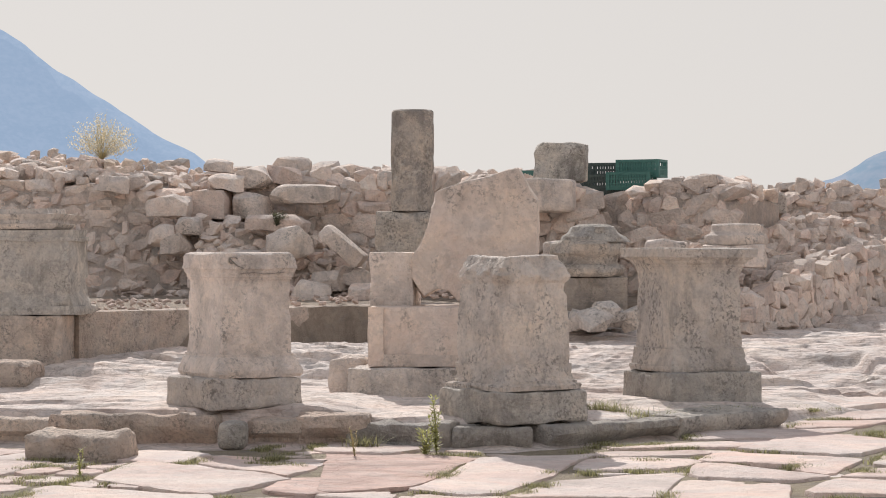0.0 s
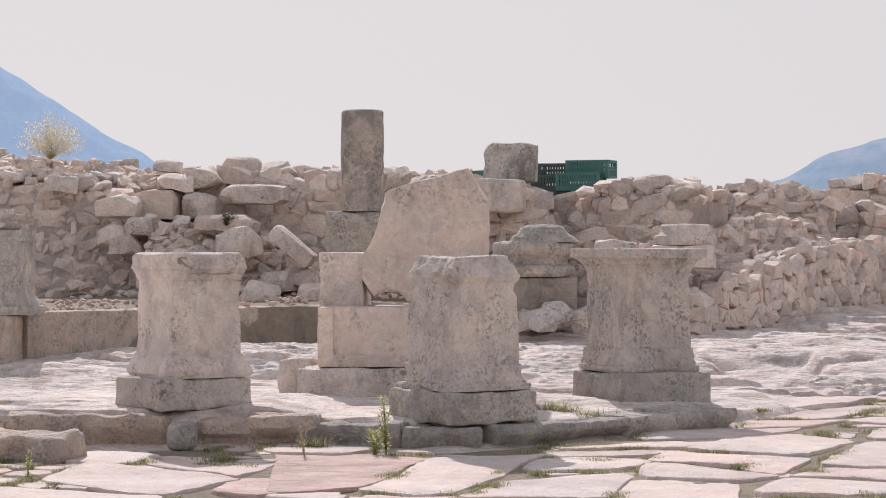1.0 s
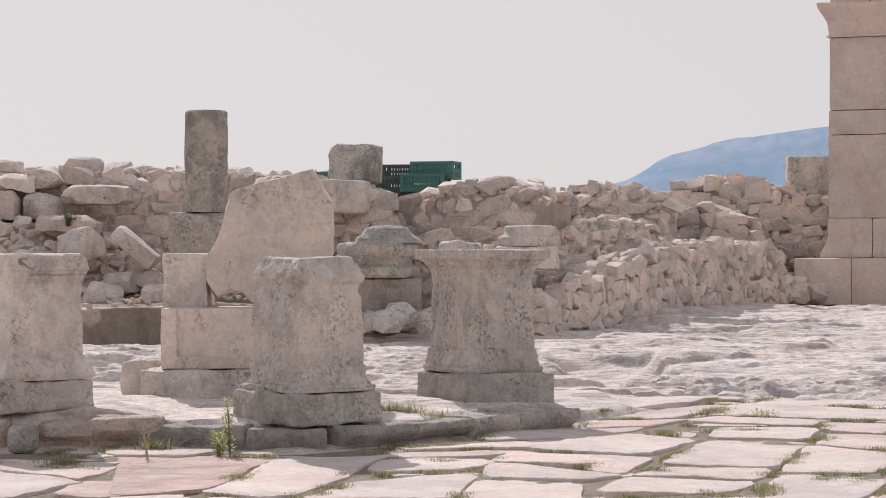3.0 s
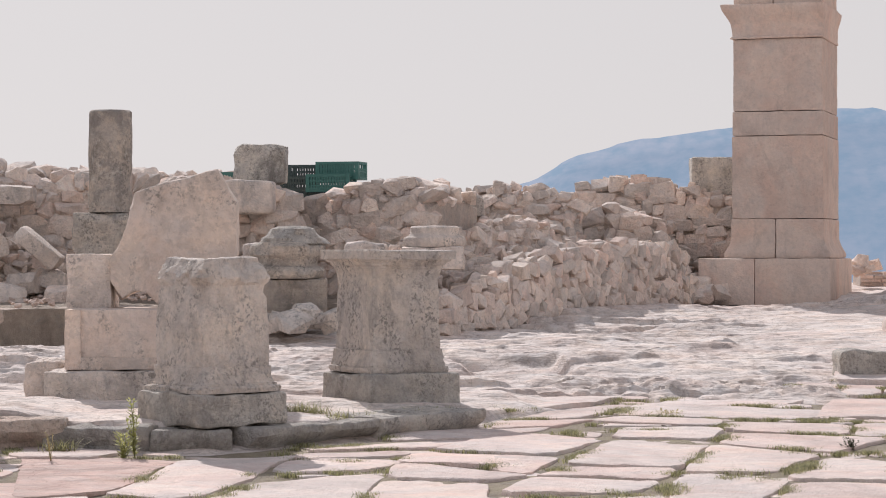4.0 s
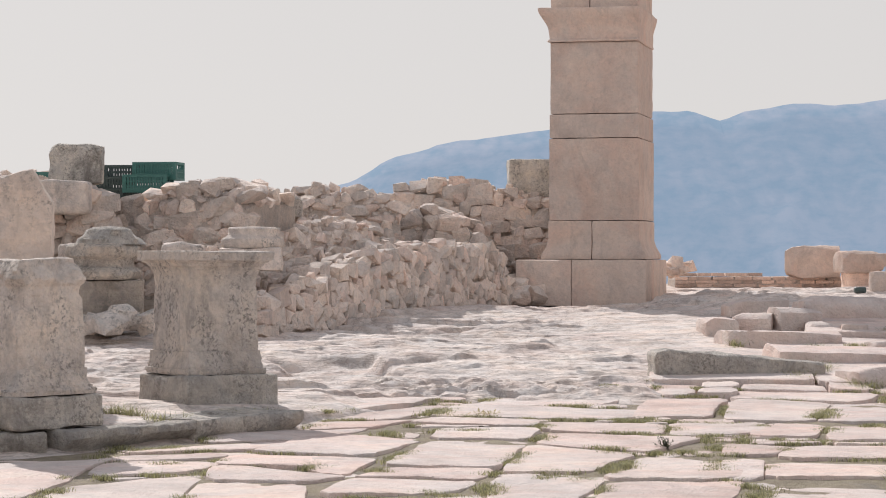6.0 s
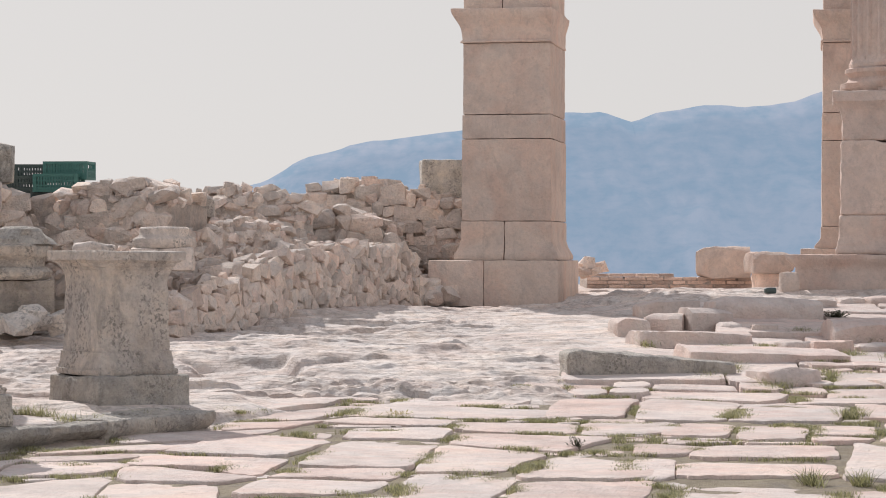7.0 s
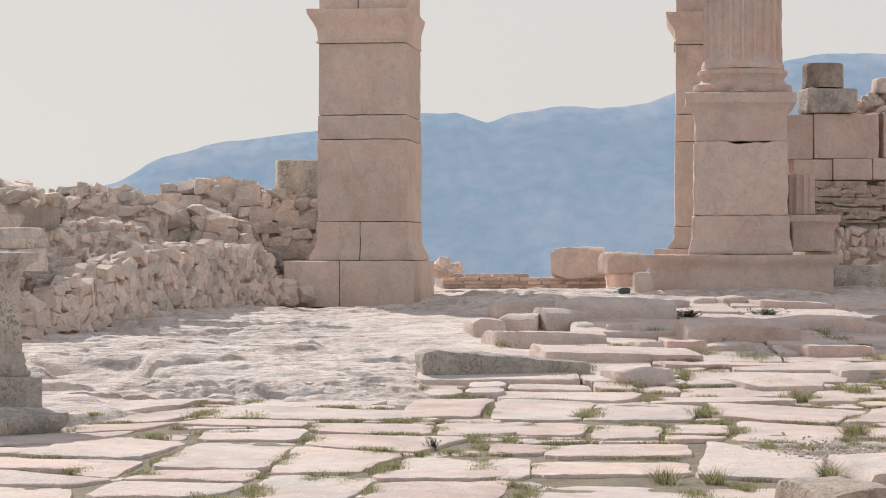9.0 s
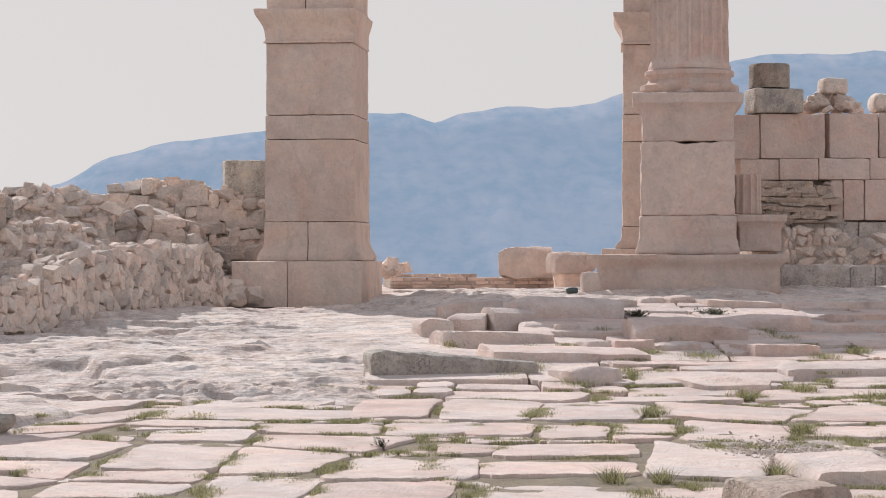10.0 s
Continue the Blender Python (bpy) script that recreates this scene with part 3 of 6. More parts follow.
HAZE_W = painted_haze_material("west_mountainside_painted_haze", (0.30, 0.30, 0.30), (0.10, 0.13, 0.14), (0.36, 0.48, 0.66), 0.72, 0.05)
HAZE_E = painted_haze_material("east_mountainside_painted_haze", (0.42, 0.32, 0.29), (0.05, 0.10, 0.125), (0.325, 0.432, 0.565), 0.67, 0.014)
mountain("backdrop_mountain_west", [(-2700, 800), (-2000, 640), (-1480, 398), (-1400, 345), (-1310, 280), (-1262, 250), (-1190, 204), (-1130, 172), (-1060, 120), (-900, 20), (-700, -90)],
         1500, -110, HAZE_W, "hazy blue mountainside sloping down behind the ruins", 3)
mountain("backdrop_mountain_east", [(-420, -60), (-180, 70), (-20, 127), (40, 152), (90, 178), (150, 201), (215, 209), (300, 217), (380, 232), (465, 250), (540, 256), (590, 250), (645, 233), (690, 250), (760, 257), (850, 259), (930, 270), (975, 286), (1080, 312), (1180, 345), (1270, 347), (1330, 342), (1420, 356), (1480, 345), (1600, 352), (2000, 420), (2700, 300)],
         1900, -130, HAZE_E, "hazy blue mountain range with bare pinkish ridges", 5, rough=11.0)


# ---- stone pieces shared by walls and heaps ----
def hull_stone(seed, boxy, points=20):
    rng = np.random.default_rng(seed)
    d = rng.normal(size=(points, 3))
    d /= np.linalg.norm(d, axis=1, keepdims=True)
    d = np.sign(d) * np.abs(d) ** boxy
    d *= rng.uniform(0.86, 1.08, (points, 1))
    bm = bmesh.new()
    for p in d:
        bm.verts.new(p)
    res = bmesh.ops.convex_hull(bm, input=bm.verts)
    for v in [v for v in bm.verts if not v.link_faces]:
        bm.verts.remove(v)
    lo = np.min([v.co for v in bm.verts], 0)
    hi = np.max([v.co for v in bm.verts], 0)
    for v in bm.verts:
        v.co = [(c - a) / (b - a) - 0.5 for c, a, b in zip(v.co, lo, hi)]
    bmesh.ops.recalc_face_normals(bm, faces=bm.faces)
    return bm


def stone_mesh(seed, boxy, material, points=20):
    bm = hull_stone(seed, boxy, points)
    me = bpy.data.meshes.new("stone")
    bm.to_mesh(me)
    bm.free()
    me.materials.append(material)
    return me


STONES = [stone_mesh(100 + k, (0.48, 0.6, 0.72)[k % 3], RUBBLE, 16 + k % 9) for k in range(24)]
FACED_STONES = [stone_mesh(400 + k, (0.26, 0.34, 0.42)[k % 3], RUBBLE, 18 + k % 7) for k in range(24)]
GREY_STONES = [stone_mesh(200 + k, (0.45, 0.6)[k % 2], LIME_GREY, 20) for k in range(6)]
DARK_STONES = [stone_mesh(300 + k, (0.28, 0.4)[k % 2], KERBSTONE, 20) for k in range(8)]
BRICKS = [block_mesh("brick", BRICK, 1, 1, 1, step=0.5, edge=0.12, wear=0.04, seed=k) for k in range(4)]


def put_stone(parent, at, size, turn, rng, meshes=STONES, lean=14, name="stone", spin=None):
    """One stone as a part; lean tips it in and out of the wall, spin turns it in the wall's face."""
    ob = new(name, meshes[rng.integers(len(meshes))])
    ob.parent = parent
    face = lean if spin is None else spin
    m = pose(*at, rng.uniform(-lean, lean), rng.uniform(-face, face), turn + rng.uniform(-1, 1) * min(14, lean))
    ob.matrix_local = parent.matrix_world.inverted() @ m @ Matrix.Diagonal((*size, 1))
    return ob


def rubble_wall(name, ends, tops, label, size=(0.2, 0.34), height=(0.12, 0.22), thick=0.7, batter=0.12, seed=0, most=300, sink=0.1, meshes=STONES, crown=1.0, back_drop=0.0, jut=0.03, lean=14, bed=0.035, grit=45, sizes=(0.6, 1.0, 1.0, 1.45), core=None, jumble=0.05, spin=None):
    """A drystone wall along a line on the plan. ends: two (x, y, z) feet; tops: heights along it at even steps. Its stones are parts, its core one mesh."""
    a, b = Vector(ends[0]), Vector(ends[1])
    along = (b - a).xy.normalized()
    inward = Vector((-along.y, along.x))
    length = (b - a).xy.length
    turn = math.degrees(math.atan2(along.y, along.x))
    rng = np.random.default_rng(seed)
    steps = np.linspace(0, length, len(tops))
    n = max(8, int(length / 0.12))
    s = np.linspace(0, length, n)
    foot = a.z + (b.z - a.z) * s / length
    tops = [v - 0.06 for v in tops]
    top = np.interp(s, steps, tops) - 0.05
    verts = []
    prof = [(0.06, -sink, 0), (0.06, 0.0, 0), (0.06, 0.25, 0), (0.06, 0.5, 0), (0.06, 0.75, 0), (0.08, 0.96, 0), (0.2, 1.0, 0), (0.45, 1.0, 0.3), (0.75, 0.99, 0.7), (1.0, 0.95, 1.0), (1.05, -sink, 1.0)]
    for k in range(n):
        for o, f, bd in prof:
            zz = foot[k] + f * (top[k] - foot[k]) - bd * back_drop if f >= 0 else foot[k] + f * 2
            off = (bed if o < 0.1 else o * thick) + batter * max(0, f) * (top[k] - foot[k]) * (1 if o < 0.3 else 1)
            c = a.xy + along * s[k] + inward * off
            verts.append((c.x, c.y, zz))
    v = np.array(verts)
    v += (fbm(v, 3.1, 3, seed)[:, None] * np.array([0.03, 0.03, 0.05])) + fbm(v, 8, 2, seed + 3)[:, None] * np.array([0.02, 0.02, 0.02])
    m = len(prof)
    faces = [[k * m + i, (k + 1) * m + i, (k + 1) * m + i + 1, k * m + i + 1] for k in range(n - 1) for i in range(m - 1)]
    faces += [list(range(m))[::-1], [(n - 1) * m + i for i in range(m)]]
    wall = tagged(new(name, mesh_of(name, v.tolist(), faces, core or MORTAR, 60)), label, "rubble wall", kind="structure")
    spots = []
    z = 0.0
    while True:
        h = rng.uniform(*height)
        if z > max(t - min(a.z, b.z) for t in tops):
            break
        u = -rng.uniform(0, 0.2)
        while u < length:
            w = rng.uniform(*size) * rng.choice(sizes)
            c = u + w / 2
            f = a.z + (b.z - a.z) * np.clip(c / length, 0, 1)
            t = float(np.interp(c, steps, tops))
            zz = f + z + h / 2
            if zz < t - 0.02 and 0 < c < length:
                hh = h * rng.uniform(0.85, 1.25)
                dep = rng.uniform(0.22, 0.34)
                p = a.xy + along * c + inward * (0.5 * dep - 0.055 + batter * (zz - f) + rng.uniform(0, jut))
                spots.append(((p.x, p.y, zz + rng.uniform(-jumble, jumble)), (w * rng.uniform(1.12, 1.35), dep, hh * rng.uniform(1.1, 1.4))))
            u += w
        z += h * 0.94
    # the stones that crown it and lie over its top
    u = 0.0
    while u < length:
        for back in np.arange(0.12, thick, 0.22):
            if rng.random() < 0.75 * crown:
                w = rng.uniform(*size) * rng.choice([0.7, 1.0, 1.3])
                f = a.z + (b.z - a.z) * u / length
                t = float(np.interp(u, steps, tops)) - back_drop * (back / thick)
                p = a.xy + along * (u + rng.uniform(-0.06, 0.06)) + inward * (batter * (t - f) + back)
                spots.append(((p.x, p.y, t + rng.uniform(-0.06, 0.05)), (w, w * rng.uniform(0.7, 1.1), rng.uniform(*height) * rng.uniform(0.8, 1.3))))
        u += rng.uniform(*size) * 0.95
    rest_v, rest_f = [], []
    # small stones and chips pressed into the mortar
    for k in range(int(grit * length * (sum(tops) / len(tops) - a.z))):
        u = rng.uniform(0, length)
        f = a.z + (b.z - a.z) * u / length
        t = float(np.interp(u, steps, tops))
        zz = f + rng.random() * (t - f)
        p = a.xy + along * u + inward * (bed + 0.01 + batter * (zz - f))
        s = rng.uniform(0.035, 0.10)
        me = meshes[rng.integers(len(meshes))]
        mm = pose(p.x, p.y, zz, *rng.uniform(-40, 40, 3)) @ Matrix.Diagonal((s * 1.4, s * 1.2, s, 1))
        base = len(rest_v)
        rest_v += [tuple(mm @ q.co) for q in me.vertices]
        rest_f += [[base + i for i in face.vertices] for face in me.polygons]
    for k, (p, sz) in enumerate(spots):
        if k < most:
            put_stone(wall, p, sz, turn, rng, meshes, lean, spin=spin)
        else:
            me = meshes[rng.integers(len(meshes))]
            mm = pose(*p, rng.uniform(-1, 1) * lean, rng.uniform(-1, 1) * (lean if spin is None else spin), turn) @ Matrix.Diagonal((*sz, 1))
            base = len(rest_v)
            rest_v += [tuple(mm @ q.co) for q in me.vertices]
            rest_f += [[base + i for i in f.vertices] for f in me.polygons]
    if rest_v:
        ob = new("small_stones", mesh_of("small_stones", rest_v, rest_f, meshes[0].materials[0]))
        ob.parent = wall
        ob.matrix_local = Matrix.Identity(4)
        tagged(ob, kind="stuff")
    return wall


def stone_heap(name, centre, reach, count, label, size=(0.12, 0.3), seed=0, meshes=STONES, peak=0.3):
    """Loose stones piled on the ground round a centre."""
    rng = np.random.default_rng(seed)
    heap = thing(name, (centre[0], centre[1], ground_at(centre[0], centre[1]) if len(centre) < 3 else centre[2]), label, "stone heap")
    bpy.context.view_layer.update()
    z0 = heap.matrix_world.translation.z
    for k in range(count):
        a, r = rng.uniform(0, 2 * math.pi), math.sqrt(rng.random())
        s = rng.uniform(*size)
        h = s * rng.uniform(0.5, 0.9)
        at = (centre[0] + reach[0] * r * math.cos(a), centre[1] + reach[1] * r * math.sin(a), z0 + peak * (1 - r) * rng.uniform(0.6, 1) + h * 0.35)
        put_stone(heap, at, (s * rng.uniform(0.8, 1.4), s, h), rng.uniform(0, 180), rng, meshes, 25)
    return heap


# ---- altars ----
def altar(name_label, at, turn, plinth, profile, material, seed, plinth_material=None, chip=0.03, east_by=0.0, grow=1.0, ruin=0.0):
    """A square altar: a rough plinth and a moulded body whose cap and foot are broken by the depth ruin."""
    t = thing("stone_altar", at, name_label, "altar", "altars on the terrace", turn=turn)
    side, high = plinth
    part("plinth", block_mesh("plinth", plinth_material or material, side, side, high, step=0.035, edge=0.022, wear=0.020, lump=0.014, seed=seed, shade=32), t)
    v, f = moulded([(r * grow, z * grow + high + 0.004) for r, z in profile], sides=30, wear=0.007, chip=chip, seed=seed)
    v = np.array(v)
    up = (v[:, 2] - v[:, 2].min()) / np.ptp(v[:, 2])
    out = v[:, :2] / np.maximum(np.linalg.norm(v[:, :2], axis=1, keepdims=True), 0.1)
    worn = np.maximum(smooth(up, 0.72, 0.86), 0.6 * smooth(-up, -0.22, -0.08)) + 0.12
    bite = worn * (np.clip(fbm(v, 7.0, 3, seed + 20) - 0.02, 0, 1) * 1.7 + 0.5 * fbm(v, 19.0, 2, seed + 30))
    v[:, :2] -= out * (ruin * bite)[:, None]
    v[:, 2] -= ruin * 0.8 * smooth(up, 0.93, 1.0) * np.clip(fbm(v, 3.5, 3, seed + 40) + 0.2, 0, 1)
    part("body", mesh_of("body", v.tolist(), f, material, 24), t, m=pose(east_by * math.cos(radians(turn)), -east_by * math.sin(radians(turn)), 0))
    return t


front = west(908, 744, 16.15)
altar("weathered limestone altar with a broken chamfered top and moulded foot", front, 43, (0.775, 0.228),
      [(0.395, 0.0), (0.398, 0.035), (0.390, 0.05), (0.376, 0.053), (0.376, 0.07), (0.366, 0.075), (0.35, 0.12), (0.335, 0.17), (0.331, 0.185), (0.331, 0.20), (0.320, 0.203), (0.316, 0.5), (0.308, 0.68), (0.304, 0.76), (0.308, 0.82), (0.330, 0.845), (0.340, 0.87), (0.337, 0.885), (0.30, 0.945), (0.268, 1.0), (0.256, 1.03), (0.22, 1.04)],
      LIME_GREY, 11, plinth_material=LICHEN, chip=0.06, east_by=0.0, grow=0.925, ruin=0.032)
left = on_ground(west, 413, 716)
g = left.y / 18.15
left_altar = altar("pale limestone altar with worn flat cap and faint carved letters", left, 42, (0.85 * g, 0.245 * g),
      [(r * g, z * g) for r, z in ((0.365, 0.0), (0.378, 0.03), (0.378, 0.06), (0.362, 0.10), (0.340, 0.15), (0.326, 0.165), (0.326, 0.182), (0.314, 0.185), (0.308, 0.3), (0.302, 0.74), (0.303, 0.765), (0.312, 0.768), (0.312, 0.785), (0.321, 0.788), (0.321, 0.805), (0.330, 0.83), (0.334, 0.85), (0.345, 0.853), (0.342, 0.955), (0.338, 0.972), (0.32, 0.985))],
      LIME, 12, plinth_material=LIME_GREY, east_by=0.045, grow=1.035, ruin=0.010)


def carved(points, thick=0.0032):
    """A shallow carved line, drawn as one thin dark band on a face that looks along -y."""
    p = np.array(points, float)
    way = np.gradient(p, axis=0)
    way /= np.linalg.norm(way, axis=1, keepdims=True)
    side = np.stack([-way[:, 1], way[:, 0]], 1) * thick
    verts, faces = [], []
    for q, d in zip(p, side):
        verts += [(q[0] - d[0], 0, q[1] - d[1]), (q[0] + d[0], 0, q[1] + d[1]), (q[0] + d[0], 0.01, q[1] + d[1]), (q[0] - d[0], 0.01, q[1] - d[1])]
    for k in range(len(p) - 1):
        i = 4 * k
        faces += [[i, i + 4, i + 5, i + 1], [i + 1, i + 5, i + 6, i + 2], [i + 3, i + 7, i + 4, i]]
    return mesh_of("carved_mark", verts, faces, MARK_DARK)


left_body = next(o for o in left_altar.children if o.name.startswith("body"))
to_body = left_body.matrix_basis.inverted()
curl = [(0.045 * math.cos(a) * (1 - 0.1 * a), 0.03 * math.sin(a) * (1 - 0.06 * a)) for a in np.linspace(0.6, 4.6, 12)]
part("carved_mark", carved(curl), left_body, "dark carved curl", m=to_body @ pose(-0.20 * g, -0.393 * g, 0.245 * g + 0.955 * g))
part("carved_mark", carved([(-0.05, 0.03), (0.02, -0.03), (0.07, -0.045)]), left_body, m=to_body @ pose(-0.18 * g, -0.393 * g, 0.245 * g + 0.945 * g))
part("carved_mark", carved([(-0.16, 0.0), (-0.05, 0.008), (0.04, -0.004), (0.2, 0.006)], 0.0016), left_body, m=to_body @ pose(0.05 * g, -0.38 * g, 0.245 * g + 0.85 * g))
right = west(1223, 714, 18.55)
altar("tall limestone altar with projecting cap and dark plinth", right, 33, (0.85, 0.275),
      [(0.372, 0.0), (0.38, 0.025), (0.378, 0.045), (0.378, 0.047), (0.364, 0.05), (0.364, 0.07), (0.352, 0.10), (0.336, 0.15), (0.332, 0.17), (0.332, 0.186), (0.320, 0.19), (0.316, 0.5), (0.316, 0.80), (0.324, 0.82), (0.333, 0.845), (0.343, 0.848), (0.343, 0.868), (0.356, 0.872), (0.366, 0.895), (0.392, 0.908), (0.392, 0.918), (0.416, 0.921), (0.418, 0.985), (0.412, 0.998)],
      LIME_GREY, 13, LICHEN, east_by=-0.02, ruin=0.012)


# ---- stacked blocks with the broken upright slab behind the altars ----
def broken_slab():
    """The upright fragment: sloping top that rises to a peak, ragged left flank."""
    base = west(842, 532, 18.7)
    w, h = 1.05, 1.10

    def cut(q):
        s = np.clip(q[:, 0] / w + 0.5, 0, 1)
        up = q[:, 2] / h
        q[:, 2] = up * np.interp(s, [0, 0.3, 0.55, 0.78, 0.82, 0.87, 0.93, 1.0], [0.92, 0.985, 1.02, 1.09, 1.10, 1.02, 0.93, 0.84])
        flank = np.interp(q[:, 2], [0, 0.10, 0.18, 0.36, 0.46, 0.55, 0.78, 0.92], [0.10, 0.04, 0.0, 0.0, 0.07, 0.13, 0.155, 0.20]) + 0.016 * fbm(q, 6.0, 3, 5)
        q[:, 0] = -w / 2 + flank + (w - flank) * s + 0.010 * fbm(q, 9, 2, 6)
        q[:, 2] += 0.09 * np.clip(1 - ((s - 0.15) / 0.16) ** 2, 0, 1) * (1 - smooth(up, 0.0, 0.12))
        return q

    me = block_mesh("broken_slab", WARM, w, 0.34, h, step=0.03, edge=0.014, wear=0.020, lump=0.03, seed=31, cut=cut, shade=26)
    solid("broken_slab", me, base, "broken upright limestone slab with a sloping ragged top", "stone slab", turn=4)


stack_foot = west(762, 722, 18.5)
solid("base_block", block_mesh("base_block", LIME_GREY, 1.26, 0.85, 0.345, step=0.06, edge=0.02, wear=0.012, seed=21), stack_foot, "cracked limestone base block on the terrace", "stone block", turn=3)
middle = thing("panelled_block", west(772, 646, 18.6), "limestone block with a raised border round a sunk panel", "stone block", turn=3)
part("body", block_mesh("body", WARM, 1.05, 0.72, 0.495, step=0.05, edge=0.015, wear=0.008, seed=22), middle)
for nm, size, off in (("border", (0.13, 0.03, 0.49), (-0.455, -0.362, 0.002)), ("border", (0.92, 0.03, 0.10), (0.065, -0.362, 0.002))):
    part(nm, block_mesh("border", WARM, *size, step=0.05, edge=0.008, wear=0.004, seed=23), middle, m=pose(*off))
solid("upper_block", block_mesh("upper_block", LIME, 0.37, 0.45, 0.45, step=0.04, edge=0.012, wear=0.010, seed=28), west(700, 541, 18.75), "small limestone block behind the broken slab", "stone block", turn=2)
broken_slab()
solid("broken_corner", mesh_of("broken_corner", *worn_block(0.3, 0.5, 0.40, step=0.05, edge=0.09, wear=0.03, lump=0.05, seed=25), LIME, 50), west(622, 712, 18.75), "rounded broken block of pale limestone", "stone block")

# ---- terrace kerb, steps and loose stones in front of the altars ----
KERB = [(-10, 92, 736, 2), (92, 200, 728, -3), (200, 372, 730, 1), (430, 520, 742, 6), (520, 640, 735, -4), (630, 800, 748, -2), (800, 930, 756, 2), (930, 1060, 752, 5), (1050, 1150, 744, 10), (1150, 1235, 735, 8), (1235, 1340, 728, 8)]
for k, (x0, x1, y, a) in enumerate(KERB):
    p, q = (west(x, y, float(step_line(west(x, y, 16).x))) for x in (x0, x1))
    d = (p.y + q.y) / 2
    a = math.degrees(math.atan2(q.y - p.y, q.x - p.x)) + 0.3 * a
    p.z = q.z = (p.z + q.z) / 2
    foot = ground_at((p.x + q.x) / 2, d - 0.2) - 0.05
    high = max(0.1, q.z - foot)

    def undercut(v, high=high, s=k):
        back = np.interp(v[:, 2] / high, [0, 0.42, 0.55, 1], [0.11, 0.09, 0.0, 0.0]) * (0.7 + 0.8 * fbm(v, 2.2, 2, s))
        v[:, 1] += np.where(v[:, 1] < 0, back, 0)
        return v

    me = block_mesh("kerb_stone", LICHEN if k > 4 else KERBSTONE, (q - p).length + 0.03, 0.6, high, step=0.032, edge=0.022, wear=0.028, lump=0.022, seed=60 + k, cut=undercut)
    solid("kerb_stone", me, ((p.x + q.x) / 2, d + 0.26, foot - 0.003 * (k % 2)), "worn limestone kerb stone along the terrace step", "kerb stone", "terrace kerb stones", turn=a)
rk = on_ground(west, 402, 792)
solid("round_stone", mesh_of("round_stone", *worn_block(0.155, 0.15, 0.16, step=0.02, edge=0.075, wear=0.012, lump=0.02, seed=79), LICHEN, 60), (rk.x, rk.y + 0.16, rk.z + 0.0), "rounded stone wedged in a gap of the step", "boulder")
flat = on_ground(west, 132, 806)
solid("flat_boulder", block_mesh("flat_boulder", KERBSTONE, 0.70, 0.5, 0.26, step=0.035, edge=0.085, wear=0.035, lump=0.06, seed=81), (flat.x, flat.y + 0.1, flat.z - 0.07), "flat rounded limestone boulder lying below the step", "boulder", turn=-5)


# ---- west side: pedestal, kerb bench and soil behind ----
t = thing("west_pedestal", (west(62, 655, 22.4).x - 0.3, 22.6, west(62, 655, 22.4).z), "lichen-stained limestone pedestal with a moulded cornice", "pedestal", turn=4)
part("base_block", block_mesh("base_block", KERBSTONE, 1.25, 0.9, 0.595, step=0.06, edge=0.02, wear=0.015, seed=41), t)
part("die", mesh_of("die", *moulded([(0.75, 0.0), (0.76, 0.05), (0.745, 0.09), (0.70, 0.095), (0.695, 0.13), (0.68, 0.17), (0.655, 0.21), (0.65, 0.5), (0.65, 0.76), (0.675, 0.765), (0.675, 0.80), (0.65, 0.805), (0.65, 0.88)], sides=20, wear=0.02, chip=0.12, seed=42, ratio=0.62), LICHEN, 35), t, m=pose(0.03, 0.05, 0.60))
part("cornice", mesh_of("cornice", *moulded([(0.60, 0.0), (0.64, 0.03), (0.66, 0.06), (0.60, 0.065), (0.59, 0.10), (0.62, 0.13), (0.64, 0.165), (0.57, 0.17), (0.56, 0.22)], sides=18, wear=0.014, chip=0.10, seed=43, ratio=0.62), LIME_GREY, 40), t, m=pose(-0.10, 0.05, 1.484))
for x0, x1, da, db, s in ((103, 312, 22.6, 24.0, 44), (312, 520, 24.0, 25.2, 45), (505, 522, 25.2, 25.35, 46), (522, 662, 25.3, 26.2, 47), (662, 800, 26.2, 27.0, 48)):
    a, b = west(x0, 560, da), west(x1, 560, db)
    mid_p = (a + b) / 2
    turn = math.degrees(math.atan2(b.y - a.y, b.x - a.x))
    z0 = ground_at(mid_p.x, mid_p.y) - 0.06
    solid("bench_block", block_mesh("bench_block", KERBSTONE, (b - a).xy.length - 0.015, 0.45, 0.775 - z0, step=0.07, edge=0.018, wear=0.012, seed=s), (mid_p.x, mid_p.y + 0.2, z0), "long weathered kerb block holding back the soil", "kerb block", "bench blocks", turn=turn)
low = west(10, 682, 20.3)
solid("low_block", block_mesh("low_block", KERBSTONE, 0.62, 0.5, 0.29, step=0.06, edge=0.05, wear=0.02, lump=0.02, seed=49), (low.x, low.y, ground_at(low.x, low.y) - 0.02), "dark weathered stone block beside the pedestal", "stone block")


